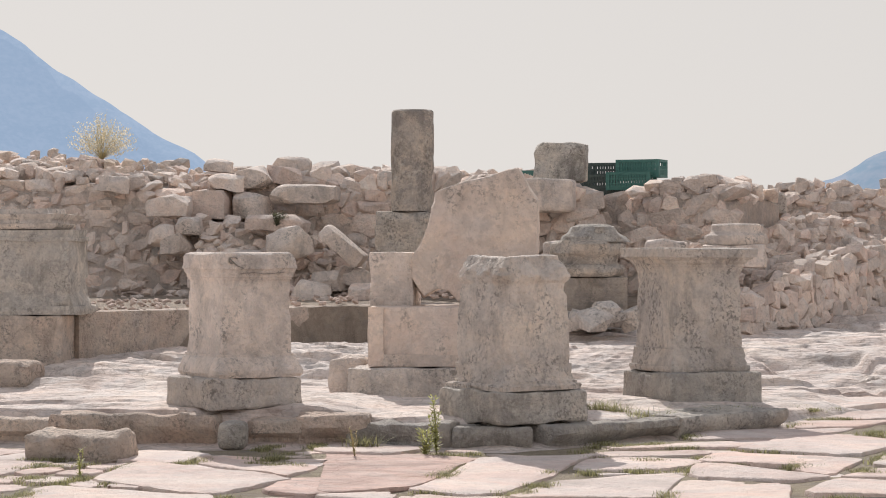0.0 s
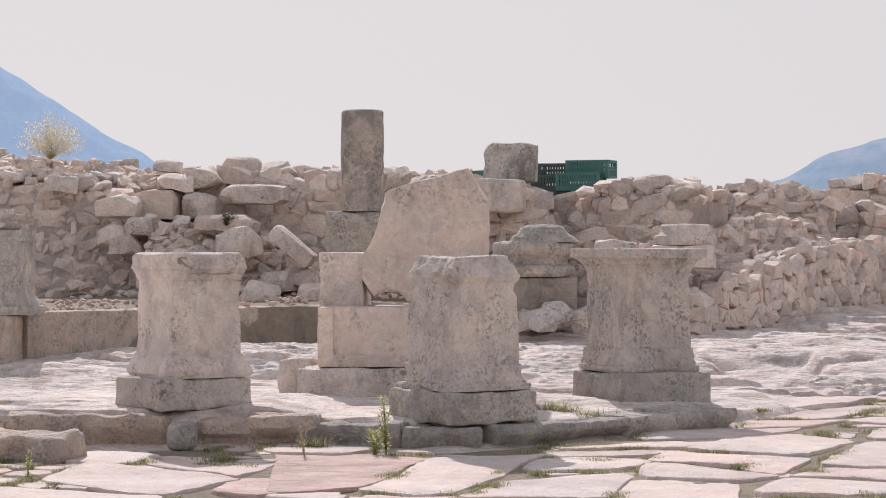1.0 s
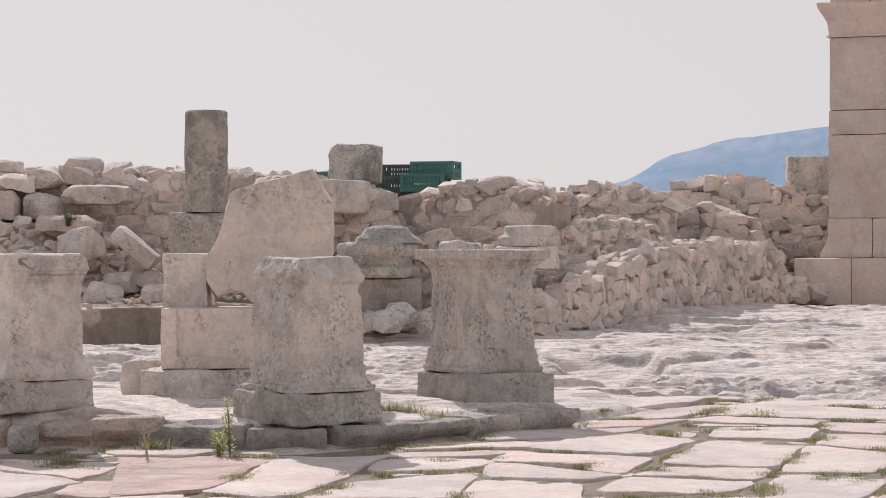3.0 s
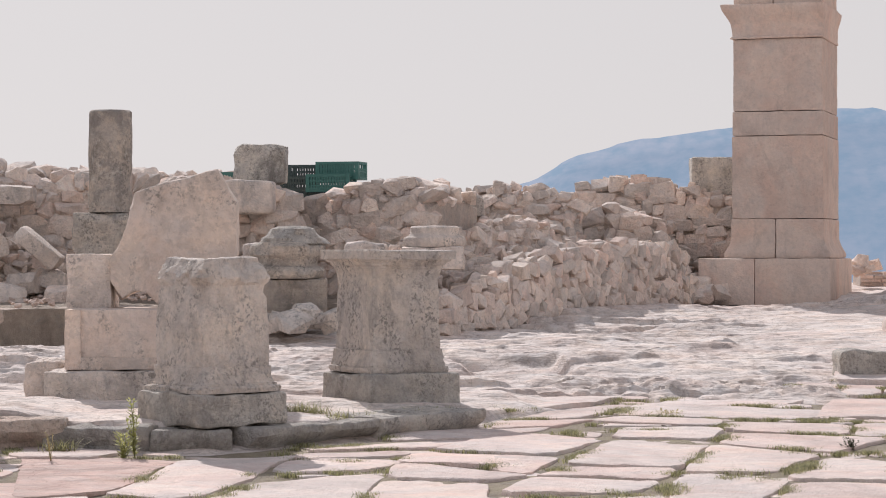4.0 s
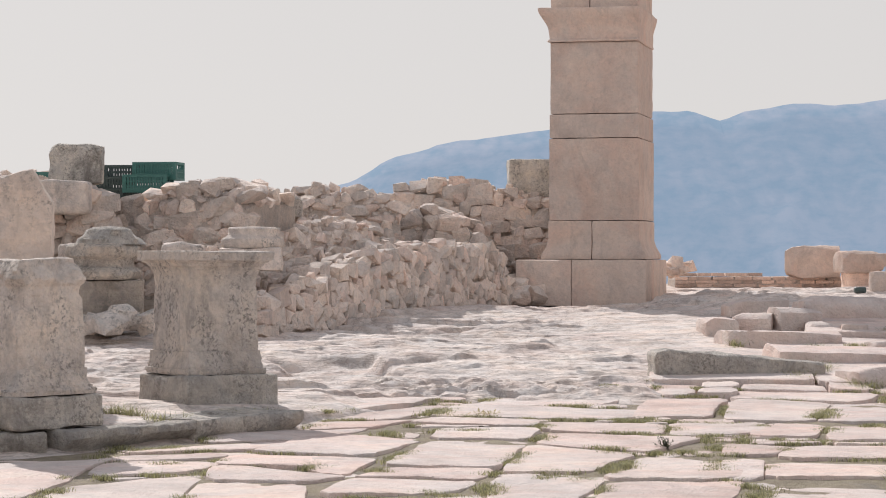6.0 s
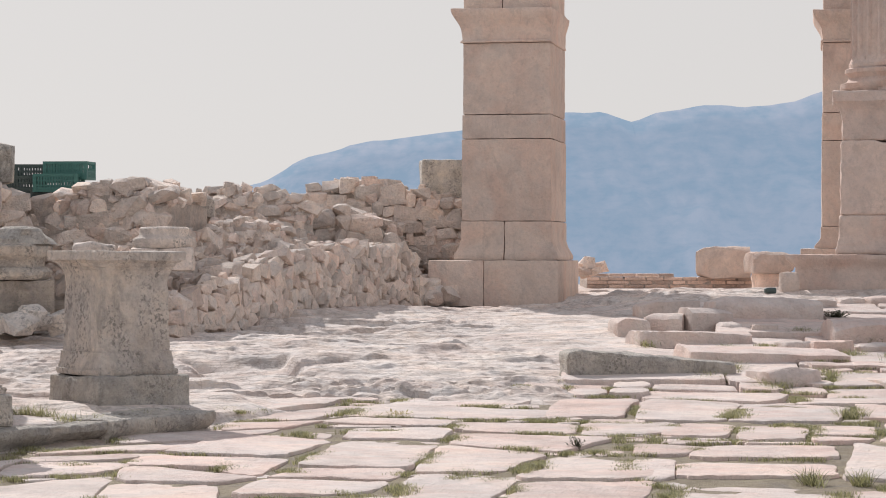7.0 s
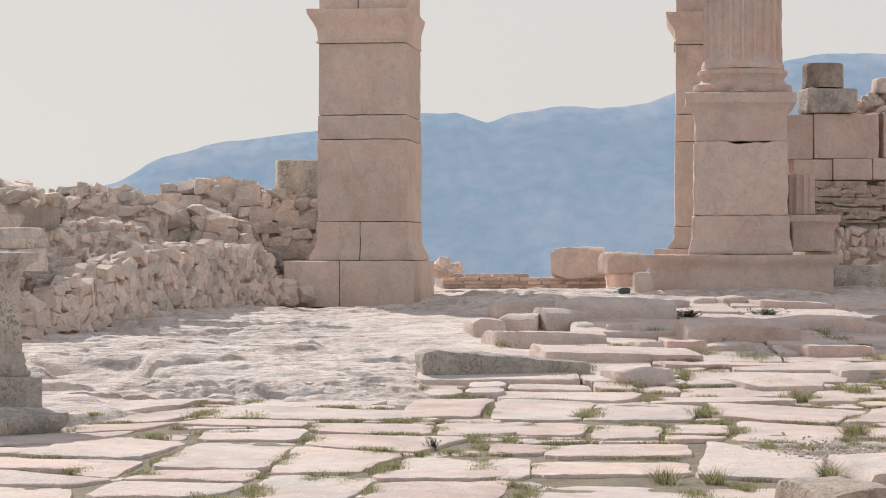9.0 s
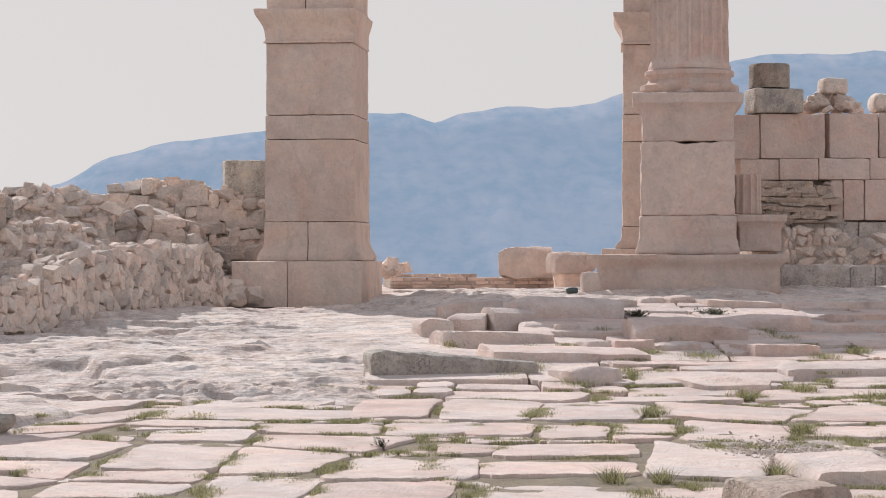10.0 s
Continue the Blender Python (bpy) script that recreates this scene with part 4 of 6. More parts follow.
def soil_bank():
    nx, ny = 130, 40
    xs = np.linspace(-11.5, -2.2, nx)
    verts, faces = [], []
    for j in range(ny):
        f = j / (ny - 1)
        front_y = np.interp(xs, [-11.5, -7.65, -4.6], [22.4, 22.9, 26.5]) + 0.25
        y = front_y + (30.5 - front_y) * f
        z = 0.76 + 0.10 * f + 0.015 * fbm(np.stack([xs, y, 0 * xs], -1), 5, 3, 3)
        if j == 0:
            z = np.full(nx, 0.1)
        verts += np.stack([xs, y, z], -1).tolist()
    for j in range(ny - 1):
        for i in range(nx - 1):
            k = j * nx + i
            faces.append([k, k + 1, k + nx + 1, k + nx])
    me = mesh_of("soil_bank", verts, faces, SOIL, 60)
    tagged(new("soil_bank", me), "dry gravelly soil behind the kerb blocks", "soil", kind="structure")


soil_bank()
rng = np.random.default_rng(31)
pv, pf = [], []
for k in range(420):
    me = STONES[rng.integers(len(STONES))]
    x = rng.uniform(-9.6, -3.0)
    y = float(np.interp(x, [-11.5, -7.65, -4.6], [22.4, 22.9, 26.5])) + 0.35 + rng.random() * 3.0
    s = rng.uniform(0.02, 0.065)
    m = pose(x, min(y, 28.6), 0.785 + 0.02 * (y - 24), *rng.uniform(-30, 30, 3)) @ Matrix.Diagonal((s * 1.4, s, s * 0.8, 1))
    base = len(pv)
    pv += [tuple(m @ q.co) for q in me.vertices]
    pf += [[base + i for i in f.vertices] for f in me.polygons]
tagged(new("gravel", mesh_of("gravel", pv, pf, BRICK)), "reddish gravel and pebbles on the soil", "gravel", kind="stuff")

# ---- west rubble wall and its fallen blocks ----
zt = lambda y, d=29.2: west(500, y, d).z
rubble_wall("wall_west", ((west(-90, 525, 28.6).x, 28.6, 0.8), (west(360, 525, 28.8).x, 28.8, 0.8)), [zt(292), zt(304), zt(308), zt(322), zt(340)], "collapsed rubble wall of pale limestone in earth mortar", size=(0.14, 0.30), height=(0.11, 0.2), thick=2.6, batter=0.26, seed=1, back_drop=-0.36, bed=0.015, sizes=(0.5, 0.7, 1.0, 1.3, 1.7), lean=18, crown=0.9)
rubble_wall("wall_west_middle", ((west(300, 480, 29.1).x, 29.1, 0.85), (west(950, 525, 29.6).x, 29.6, 0.85)), [zt(322, 29.6), zt(318, 29.6), zt(310, 29.6), zt(308, 29.6), zt(316, 29.6), zt(320, 29.6), zt(324, 29.6)], "rubble wall of pale limestone, partly fallen", size=(0.2, 0.42), height=(0.15, 0.27), thick=1.6, batter=0.18, seed=2, back_drop=-0.15, bed=0.02, sizes=(0.5, 0.7, 1.0, 1.5))
# reading across, foot reading, distance, width, depth, height, turn, lean, breaks
BLOCKS_LODGED = [(368, 390, 29.0, 0.56, 0.42, 0.40, 0, 0, 3), (446, 388, 29.1, 0.52, 0.42, 0.37, 8, 6, 9), (540, 360, 29.1, 0.86, 0.42, 0.25, 2, 0, 5), (492, 410, 28.5, 0.80, 0.42, 0.25, -4, 4, 8), (514, 457, 28.0, 0.64, 0.42, 0.36, 12, -14, 6), (545, 545, 27.6, 0.60, 0.45, 0.36, 6, 4, 9), (643, 548, 27.6, 0.36, 0.4, 0.35, -8, 3, 7), (588, 517, 28.0, 0.48, 0.4, 0.30, 3, -5, 9), (636, 508, 28.1, 0.42, 0.4, 0.24, 10, 4, 8), (300, 384, 28.7, 0.56, 0.42, 0.30, 4, 2, 7)]
BLOCKS_FALLEN = [(316, 449, 28.5, 0.42, 0.42, 0.25, 4, 0, 7), (337, 417, 28.5, 0.33, 0.4, 0.25, 2, 0, 6), (290, 436, 28.55, 0.42, 0.4, 0.30, -6, 6, 9), (440, 470, 28.2, 0.5, 0.4, 0.2, 0, 3, 8), (480, 540, 27.7, 0.34, 0.35, 0.2, 20, 0, 9), (515, 305, 29.9, 0.54, 0.5, 0.22, 0, 8, 11), (388, 306, 29.7, 0.40, 0.5, 0.20, 10, 5, 9), (455, 332, 29.4, 0.46, 0.5, 0.28, 5, -3, 9), (400, 338, 29.2, 0.54, 0.5, 0.25, 5, 6, 9), (205, 342, 28.9, 0.5, 0.5, 0.24, 4, 6, 11)]
for k, (x, y, d, w, dd, h, a, lean, cuts) in enumerate(BLOCKS_LODGED + BLOCKS_FALLEN):
    me = rough_block("fallen_block", LIME if k % 3 else RUBBLE, w, dd, h, seed=90 + k, cuts=5 + cuts, depth=(0.22 if k in (0, 2) else 0.36) + 0.012 * cuts, edge=0.012, wear=0.02, lump=0.01 if k in (0, 2) else 0.03)
    at = west(x, y, d)
    solid("fallen_block", me, at, "fallen block of pale limestone lodged in the rubble wall", "stone block", "fallen blocks", turn=a, tilt=(0, lean))
rubble_wall("wall_west_slope", ((west(335, 535, 27.9).x, 27.9, 0.8), (west(690, 535, 28.1).x, 28.1, 0.8)), [zt(385, 28.6), zt(385, 28.6), zt(395, 28.6), zt(405, 28.6), zt(430, 28.6), zt(470, 28.6), zt(500, 28.6)], "slope of fallen rubble between the standing stumps of wall", size=(0.10, 0.24), height=(0.08, 0.17), thick=0.9, batter=0.7, seed=33, lean=24, jut=0.06, bed=0.03, sizes=(0.5, 0.8, 1.0, 1.6), core=GAP_SHADE)
stone_heap("stone_heap", west(515, 545, 28.35), (1.15, 0.45), 75, "slope of small pale rubble under the fallen blocks", (0.09, 0.26), 21, STONES, 0.95)
stone_heap("stone_heap", west(235, 535, 28.1), (0.9, 0.3), 30, "small stones fallen at the foot of the wall", (0.07, 0.2), 22, STONES, 0.35)
slant = west(597, 447, 28.0)
solid("slanting_slab", rough_block("slanting_slab", LIME, 0.66, 0.35, 0.22, seed=120, cuts=9, depth=0.25, edge=0.04), slant, "pale slab leaning against the rubble", "stone slab", tilt=(0, 40))

# ---- grey column shaft on its broken base ----
col = thing("column", west(722, 450, 27.6), "grey lichened column shaft on a broken limestone base", "column")
part("base", rough_block("base", BLACKENED, 0.74, 0.6, 0.53, seed=51, cuts=9, depth=0.26, step=0.035, edge=0.02, wear=0.035, lump=0.03), col, "broken limestone base")
part("shaft", mesh_of("shaft", *turned([(0.265, 0), (0.268, 0.02), (0.262, 1.20), (0.258, 1.235), (0.235, 1.255)], sides=48, wear=0.010, seed=52, chip=0.05), SHAFT, 40), col, m=pose(0.06, 0, 0.535))

# ---- block, crates and walls at the middle ----
solid("standing_block", rough_block("standing_block", BLOTCHED, 0.66, 0.5, 0.49, seed=53, cuts=7, depth=0.16, wear=0.03), west(993, 322, 29.4), "grey lichened square block standing on the wall", "stone block")


def crate(material, wide=0.6, deep=0.4, high=0.24):
    """A slatted plastic harvest crate: corner posts, rims, floor and slatted sides, as parts."""
    c = new("crate")

    def bar(name, size, at):
        v, f = box_grid(1, 1, 1)
        me = mesh_of(name, (v * (np.array(size) / 2)).tolist(), f, material)
        part(name, me, c, m=pose(*at))

    for sx in (-1, 1):
        for sy in (-1, 1):
            bar("corner_post", (0.05, 0.05, high), (sx * (wide / 2 - 0.025), sy * (deep / 2 - 0.025), high / 2))
    bar("floor", (wide - 0.02, deep - 0.02, 0.012), (0, 0, 0.012))
    for sy in (-1, 1):
        y = sy * (deep / 2 - 0.008)
        bar("rim", (wide - 0.101, 0.022, 0.035), (0, y, high - 0.018))
        bar("rim", (wide - 0.101, 0.022, 0.03), (0, y, 0.016))
        bar("rail", (wide - 0.101, 0.012, 0.018), (0, y, high * 0.36))
        bar("rail", (wide - 0.101, 0.012, 0.018), (0, y, high * 0.62))
        for k in range(13):
            bar("slat", (0.024, 0.01, high - 0.06), ((k - 6) * (wide - 0.12) / 13, y, high / 2))
        bar("side_band", (wide - 0.101, 0.008, high * 0.22), (0, y, high * 0.16))
    for sx in (-1, 1):
        x = sx * (wide / 2 - 0.008)
        bar("rim", (0.022, deep - 0.101, 0.035), (x, 0, high - 0.018))
        bar("rim", (0.022, deep - 0.101, 0.03), (x, 0, 0.016))
        bar("rail", (0.012, deep - 0.101, 0.018), (x, 0, high * 0.45))
        for k in range(-4, 5):
            bar("slat", (0.01, 0.022, high * 0.6), (x, k * 0.036, high * 0.33))
    return c


first = crate(CRATE_GREEN)
tagged(first, "green slatted plastic harvest crate stacked on the wall", "crate", "stacked crates")
dark = crate(CRATE_DARK)
tagged(dark, "dark green slatted plastic harvest crate in the stack", "crate", "stacked crates")
for src, x, y, d, a, own in ((first, 1136, 316, 30.2, -13, True), (first, 1118, 338, 30.05, -10, False), (dark, 1084, 321, 30.7, -6, True), (dark, 1055, 342, 30.3, -4, False), (dark, 1062, 363, 30.2, 0, False),
                             (first, 958, 334, 30.6, 4, False), (dark, 1012, 340, 30.5, -3, False), (dark, 1112, 361, 30.15, -6, False)):
    m = pose(*west(x, y, d), 0, 0, a)
    if own:
        src.matrix_world = m
    else:
        copy_thing(src, m)

rubble_wall("wall_middle", ((west(935, 455, 28.6).x, 28.6, 0.85), (west(1062, 455, 28.6).x, 28.7, 0.85)), [zt(332, 28.8), zt(335, 28.8), zt(345, 28.8)], "stub of rubble wall with squared blocks", size=(0.2, 0.4), height=(0.16, 0.26), thick=1.4, batter=0.05, seed=3, bed=0.075, core=GAP_SHADE)
solid("squared_block", block_mesh("squared_block", LIME, 0.62, 0.5, 0.40, step=0.05, edge=0.05, wear=0.02, lump=0.04, seed=54), west(972, 375, 28.45), "squared pale block in the wall stub", "stone block")
rubble_wall("wall_middle_east", ((west(1035, 450, 29.4).x, 29.4, 0.9), (west(1290, 450, 28.7).x, 28.7, 0.9)), [zt(372, 29.4), zt(345, 29.4), zt(332, 29), zt(320, 29), zt(322, 29), zt(345, 29)], "rubble wall of reddish limestone with an uneven broken top", size=(0.14, 0.36), height=(0.11, 0.23), thick=1.6, batter=0.06, seed=4, bed=0.035, grit=70, spin=20, sizes=(0.5, 0.8, 1.0, 1.5))
rubble_wall("wall_middle_return", ((west(1283, 450, 29.7).x, 29.7, 0.9), (west(1338, 450, 32.2).x, 32.2, 0.9)), [zt(332, 29), zt(352, 30), zt(358, 31)], "return of the rubble wall with an earthy core", size=(0.16, 0.3), height=(0.12, 0.2), thick=1.0, batter=0.03, seed=5)

# base fragment with lichen, near the middle
frag = thing("pedestal_fragment", west(1046, 575, 26.3), "broken moulded pedestal with black lichen stains", "pedestal", turn=8)
part("plinth", block_mesh("plinth", DARK, 0.82, 0.7, 0.56, step=0.06, edge=0.025, wear=0.015, seed=55), frag)
part("moulding", mesh_of("moulding", *turned([(0.40, 0.0), (0.44, 0.04), (0.45, 0.09), (0.42, 0.13), (0.365, 0.15), (0.355, 0.20), (0.37, 0.24), (0.42, 0.27), (0.44, 0.32), (0.43, 0.38), (0.36, 0.42)], sides=56, wear=0.03, seed=56, chip=0.2), BLACKENED, 38), frag, m=pose(-0.03, 0.02, 0.565))

part("broken_top", mesh_of("broken_top", *turned([(0.37, 0.0), (0.36, 0.06), (0.31, 0.10), (0.27, 0.17), (0.20, 0.20)], sides=48, wear=0.07, seed=62, chip=0.2), LICHEN, 35), frag, m=pose(0.02, 0.02, 0.97))
solid("squared_fragment", block_mesh("squared_fragment", LIME, 0.36, 0.4, 0.57, step=0.05, edge=0.05, wear=0.02, seed=57), west(988, 512, 27.0), "small pale block beside the pedestal", "stone block")
stone_heap("stone_heap", west(1065, 580, 25.6), (0.42, 0.25), 9, "loose rounded stones at the foot of the pedestal", (0.2, 0.34), 6, GREY_STONES, 0.08)
bp = west(1300, 474, 27.4)
cb = thing("moulded_pedestal", (bp.x, bp.y, bp.z), "pale moulded column base on the rubble", "column base")
part("plinth", block_mesh("plinth", LIME, 0.74, 0.72, 0.27, step=0.06, edge=0.02, wear=0.015, seed=58), cb)
part("torus", mesh_of("torus", *turned([(0.36, 0), (0.385, 0.05), (0.37, 0.11), (0.31, 0.14), (0.295, 0.18), (0.30, 0.23), (0.28, 0.25)], sides=40, seed=59), LIME, 45), cb, m=pose(0.02, 0, 0.273))
sq = west(1362, 380, 31.2)
solid("squared_block", rough_block("squared_block", LIME_GREY, 0.46, 0.6, 0.28, seed=63), sq, "dark squared block at the end of the heaped wall", "stone block")
solid("hollow_block", block_mesh("hollow_block", LIME, 0.5, 0.4, 0.3, step=0.05, edge=0.05, wear=0.02, lump=0.04, seed=61), west(1180, 470, 27.4), "pale broken block lying on the rubble", "stone block")
stone_heap("stone_heap", west(1225, 470, 27.8), (0.6, 0.4), 16, "small pale stones heaped beside the column base", (0.15, 0.3), 7, STONES, 0.2)

# ---- long low wall in front and the higher walls behind it ----
A, B = west(1325, 580, 26.6), mid(1150, 540, 32.6)
rubble_wall("wall_low", ((A.x, A.y, ground_at(A.x, A.y) - 0.02), (B.x, B.y, ground_at(B.x, B.y) - 0.02)), [west(1345, 525, 26.8).z, west(1400, 495, 27.5).z, mid(870, 463, 28.6).z, mid(960, 440, 30).z, mid(1050, 428, 31.2).z, mid(1110, 432, 32).z, mid(1150, 440, 32.6).z],
            "low drystone wall of small angular limestone rubble", size=(0.13, 0.24), height=(0.11, 0.18), thick=1.1, batter=0.12, seed=8, lean=9, spin=38, jumble=0.06, jut=0.012, bed=0.06, grit=22, meshes=FACED_STONES, sizes=(0.45, 0.7, 1.0, 1.0, 1.4), core=GAP_SHADE)
A, B = west(1335, 470, 29.2), mid(930, 450, 30.6)
rubble_wall("wall_behind", ((A.x, A.y, 0.9), (B.x, B.y, 0.9)), [west(1345, 395, 29.4).z, mid(770, 400, 29.6).z, mid(830, 385, 30).z, mid(900, 395, 30.6).z], "reddish rubble wall behind the low wall", size=(0.11, 0.26), height=(0.09, 0.17), thick=1.4, batter=0.22, seed=9, bed=0.03, spin=28, grit=70, sizes=(0.5, 0.8, 1.0, 1.6))
A, B = west(1340, 400, 31.5), mid(960, 440, 32.0)
rubble_wall("wall_heap", ((A.x, A.y, 1.2), (B.x, B.y, 1.0)), [west(1350, 352, 31.5).z, west(1400, 332, 31.5).z, west(1470, 322, 31.7).z, mid(860, 328, 32).z, mid(910, 335, 32).z, mid(955, 345, 32).z], "heaped rubble wall with an uneven top", size=(0.13, 0.30), height=(0.10, 0.19), thick=1.8, batter=0.32, seed=10, bed=0.03, spin=28, grit=70, sizes=(0.5, 0.8, 1.0, 1.7))
A, B = mid(930, 440, 33.2), mid(1110, 440, 33.0)
rubble_wall("wall_stub", ((A.x, A.y, 0.9), (B.x, B.y, 0.85)), [mid(935, 385, 33).z, mid(1000, 368, 33).z, mid(1060, 380, 33).z, mid(1108, 415, 33).z], "stub of coarse rubble wall with large stones", size=(0.20, 0.42), height=(0.15, 0.26), thick=1.2, batter=0.08, seed=11, bed=0.06, core=GAP_SHADE, spin=24)
A, B = mid(955, 400, 34.6), mid(1245, 440, 34.4)
rubble_wall("wall_coursed", ((A.x, A.y, 1.0), (B.x, B.y, 0.9)), [mid(960, 325, 34.6).z, mid(1010, 318, 34.6).z, mid(1060, 318, 34.6).z, mid(1110, 330, 34.6).z, mid(1160, 345, 34.5).z, mid(1245, 355, 34.5).z], "rubble wall of flat coursed stones", size=(0.15, 0.36), height=(0.12, 0.20), thick=1.4, batter=0.04, seed=12, bed=0.055, core=GAP_SHADE, meshes=FACED_STONES, lean=8, spin=9, grit=60)
solid("grey_block", block_mesh("grey_block", BLOTCHED, 0.86, 0.6, 0.62, step=0.06, edge=0.03, wear=0.02, seed=71), mid(1190, 351, 35.2), "grey square block blotched with white lichen on the wall", "stone block")
stone_heap("stone_heap", mid(1150, 535, 33.0), (0.5, 0.4), 16, "loose stones between the low wall and the pier", (0.18, 0.36), 13, STONES, 0.35)


# ---- gate piers ----
def pier(at, turn, label, seed, courses, width, deep):
    """Squared courses, one on the other; each course is a list of (left, right, material) stones in parts of the width."""
    t = thing("gate_pier", at, label, "gate pier", "gate piers", turn=turn)
    z = 0.0
    for k, (high, w, splits, kind) in enumerate(courses):
        edges = [0.0, *splits, 1.0]
        for i, (a, b) in enumerate(zip(edges, edges[1:])):
            wide = (b - a) * w - 0.006
            if kind == "plain":
                me = block_mesh("course_block", ASHLAR, wide, deep * w / width, high - 0.006, step=0.07, edge=0.010, wear=0.006, seed=seed + 10 * k + i)
            elif kind == "base":
                def flare(q, left=(i == 0), right=(i == len(edges) - 2), h=high):
                    out = np.interp(q[:, 2] / h, [0, 0.12, 0.3, 0.5, 1], [0.10, 0.10, 0.035, 0.0, 0.0])
                    q[:, 1] += np.sign(q[:, 1]) * out * 0.5
                    side = np.sign(q[:, 0])
                    q[:, 0] += side * out * ((side < 0) * left + (side > 0) * right)
                    return q
                me = block_mesh("base_block", ASHLAR, wide, deep, high - 0.006, step=0.04, edge=0.012, wear=0.006, seed=seed + 10 * k + i, cut=flare)
            else:
                def cap(q, h=high):
                    out = np.interp(q[:, 2] / h, [0, 0.06, 0.1, 0.45, 0.62, 0.8, 0.92, 1], [0.03, 0.03, 0.0, 0.02, 0.07, 0.13, 0.15, 0.15])
                    q[:, 1] += np.sign(q[:, 1]) * out
                    q[:, 0] += np.where(q[:, 0] < 0, -out, out * 0.25)
                    return q
                me = block_mesh("capital_block", ASHLAR, wide, deep, high - 0.006, step=0.035, edge=0.012, wear=0.010, seed=seed + 10 * k + i, cut=cap)
            part({"plain": "course_block", "base": "base_block"}.get(kind, "capital_block"), me, t, m=pose((a + b) / 2 * w - w / 2 + (-0.14 if k == 0 else 0), 0, z))
        z += high
    return t


GATE_TOP = 6.80
pf = east(553, 541, 33.0)
pier((pf.x + 0.175, pf.y + 0.80, pf.z - 0.02), -15.5, "tall pier of squared limestone courses with a moulded capital", 300,
     [(0.68, 1.92, [0.43], "plain"), (0.575, 1.36, [0.48], "base"), (1.21, 1.34, [], "plain"), (0.36, 1.33, [], "plain"), (1.055, 1.31, [], "plain"), (0.50, 1.32, [], "cap"), (GATE_TOP - pf.z - 4.36, 1.30, [0.45], "plain")], 1.34, 1.6)
rp = east(1178, 440, 34.2)
pier((rp.x + 0.15, rp.y + 0.63, ground_at(rp.x, rp.y) - 0.06), -14, "second limestone gate pier half hidden by the pedestal", 400,
     [(rp.z - ground_at(rp.x, rp.y) + 0.06, 1.7, [0.5], "plain"), (0.34, 1.36, [0.5], "base"), (1.325, 1.34, [], "plain"), (0.43, 1.33, [], "plain"), (1.085, 1.31, [], "plain"), (0.50, 1.32, [], "cap"), (GATE_TOP - rp.z - 3.68, 1.30, [0.45], "plain")], 1.34, 1.45)

# the beams that the piers carry, whose broad shadow lies across the paving
gate_a, gate_b = Vector((pf.x + 0.165, pf.y + 0.72)), Vector((rp.x + 0.15, rp.y + 0.63))
gate_way = math.degrees(math.atan2(gate_b.y - gate_a.y, gate_b.x - gate_a.x))
span = (gate_b - gate_a).length + 1.3
lintel = thing("gate_lintel", (*((gate_a + gate_b) / 2), GATE_TOP + 0.004), "limestone architrave and cornice resting on the gate piers", "lintel", turn=gate_way)
for nm, z, high, deep, over in (("architrave", 0.0, 0.62, 1.1, 0.0), ("frieze", 0.624, 0.46, 1.05, -0.02), ("cornice", 1.088, 0.30, 1.4, 0.2)):
    part(nm, block_mesh(nm, ASHLAR, span + over, deep, high, step=0.12, edge=0.02, wear=0.012, seed=480), lintel, m=pose(0, 0, z))

# ---- honorific column on its pedestal ----
hp = east(1217, 517, 31.0)
hc = thing("column_monument", (hp.x + 0.2, hp.y + 0.72, hp.z - 0.02), "fluted column on a tall moulded limestone pedestal and wide base", "column", turn=-15)


def slab_cut(q):
    out = np.interp(q[:, 2] / 0.55, [0, 0.1, 0.70, 0.78, 0.84, 0.86, 1], [0.0, 0.0, 0.0, 0.07, 0.09, 0.13, 0.14])
    q[:, 0] += np.sign(q[:, 0]) * out
    q[:, 1] += np.sign(q[:, 1]) * out * 0.6
    return q


part("base_slab", block_mesh("base_slab", MONUMENT, 2.58, 1.7, 0.55, step=0.05, edge=0.02, wear=0.010, seed=501, cut=slab_cut), hc)


def die_foot(q):
    out = np.interp(q[:, 2] / 0.56, [0, 0.1, 0.25, 0.32, 0.42, 1], [0.07, 0.07, 0.03, 0.035, 0.0, 0.0])
    q[:, 0] += np.sign(q[:, 0]) * out * 0.7
    q[:, 1] += np.sign(q[:, 1]) * out
    return q


part("die_foot", block_mesh("die_foot", MONUMENT, 1.38, 1.2, 0.555, step=0.04, edge=0.025, wear=0.010, seed=502, cut=die_foot), hc, m=pose(0.0, 0, 0.552))
def die_cut(q):
    dip = np.clip(1 - (q[:, 0] / 0.2) ** 2, 0, 1) * smooth(q[:, 2], 0.95, 1.04) * 0.035
    q[:, 2] -= dip
    return q


part("die", block_mesh("die", MONUMENT, 1.33, 1.15, 1.05, step=0.035, edge=0.03, wear=0.022, seed=503, cut=die_cut), hc, m=pose(0.0, 0, 1.11))


def crown_cut(q):
    out = np.interp(q[:, 2] / 0.70, [0, 0.5, 0.62, 0.76, 0.78, 0.98, 1], [0.0, 0.0, 0.03, 0.11, 0.135, 0.135, 0.12])
    q[:, 0] += np.sign(q[:, 0]) * out
    q[:, 1] += np.sign(q[:, 1]) * out
    return q


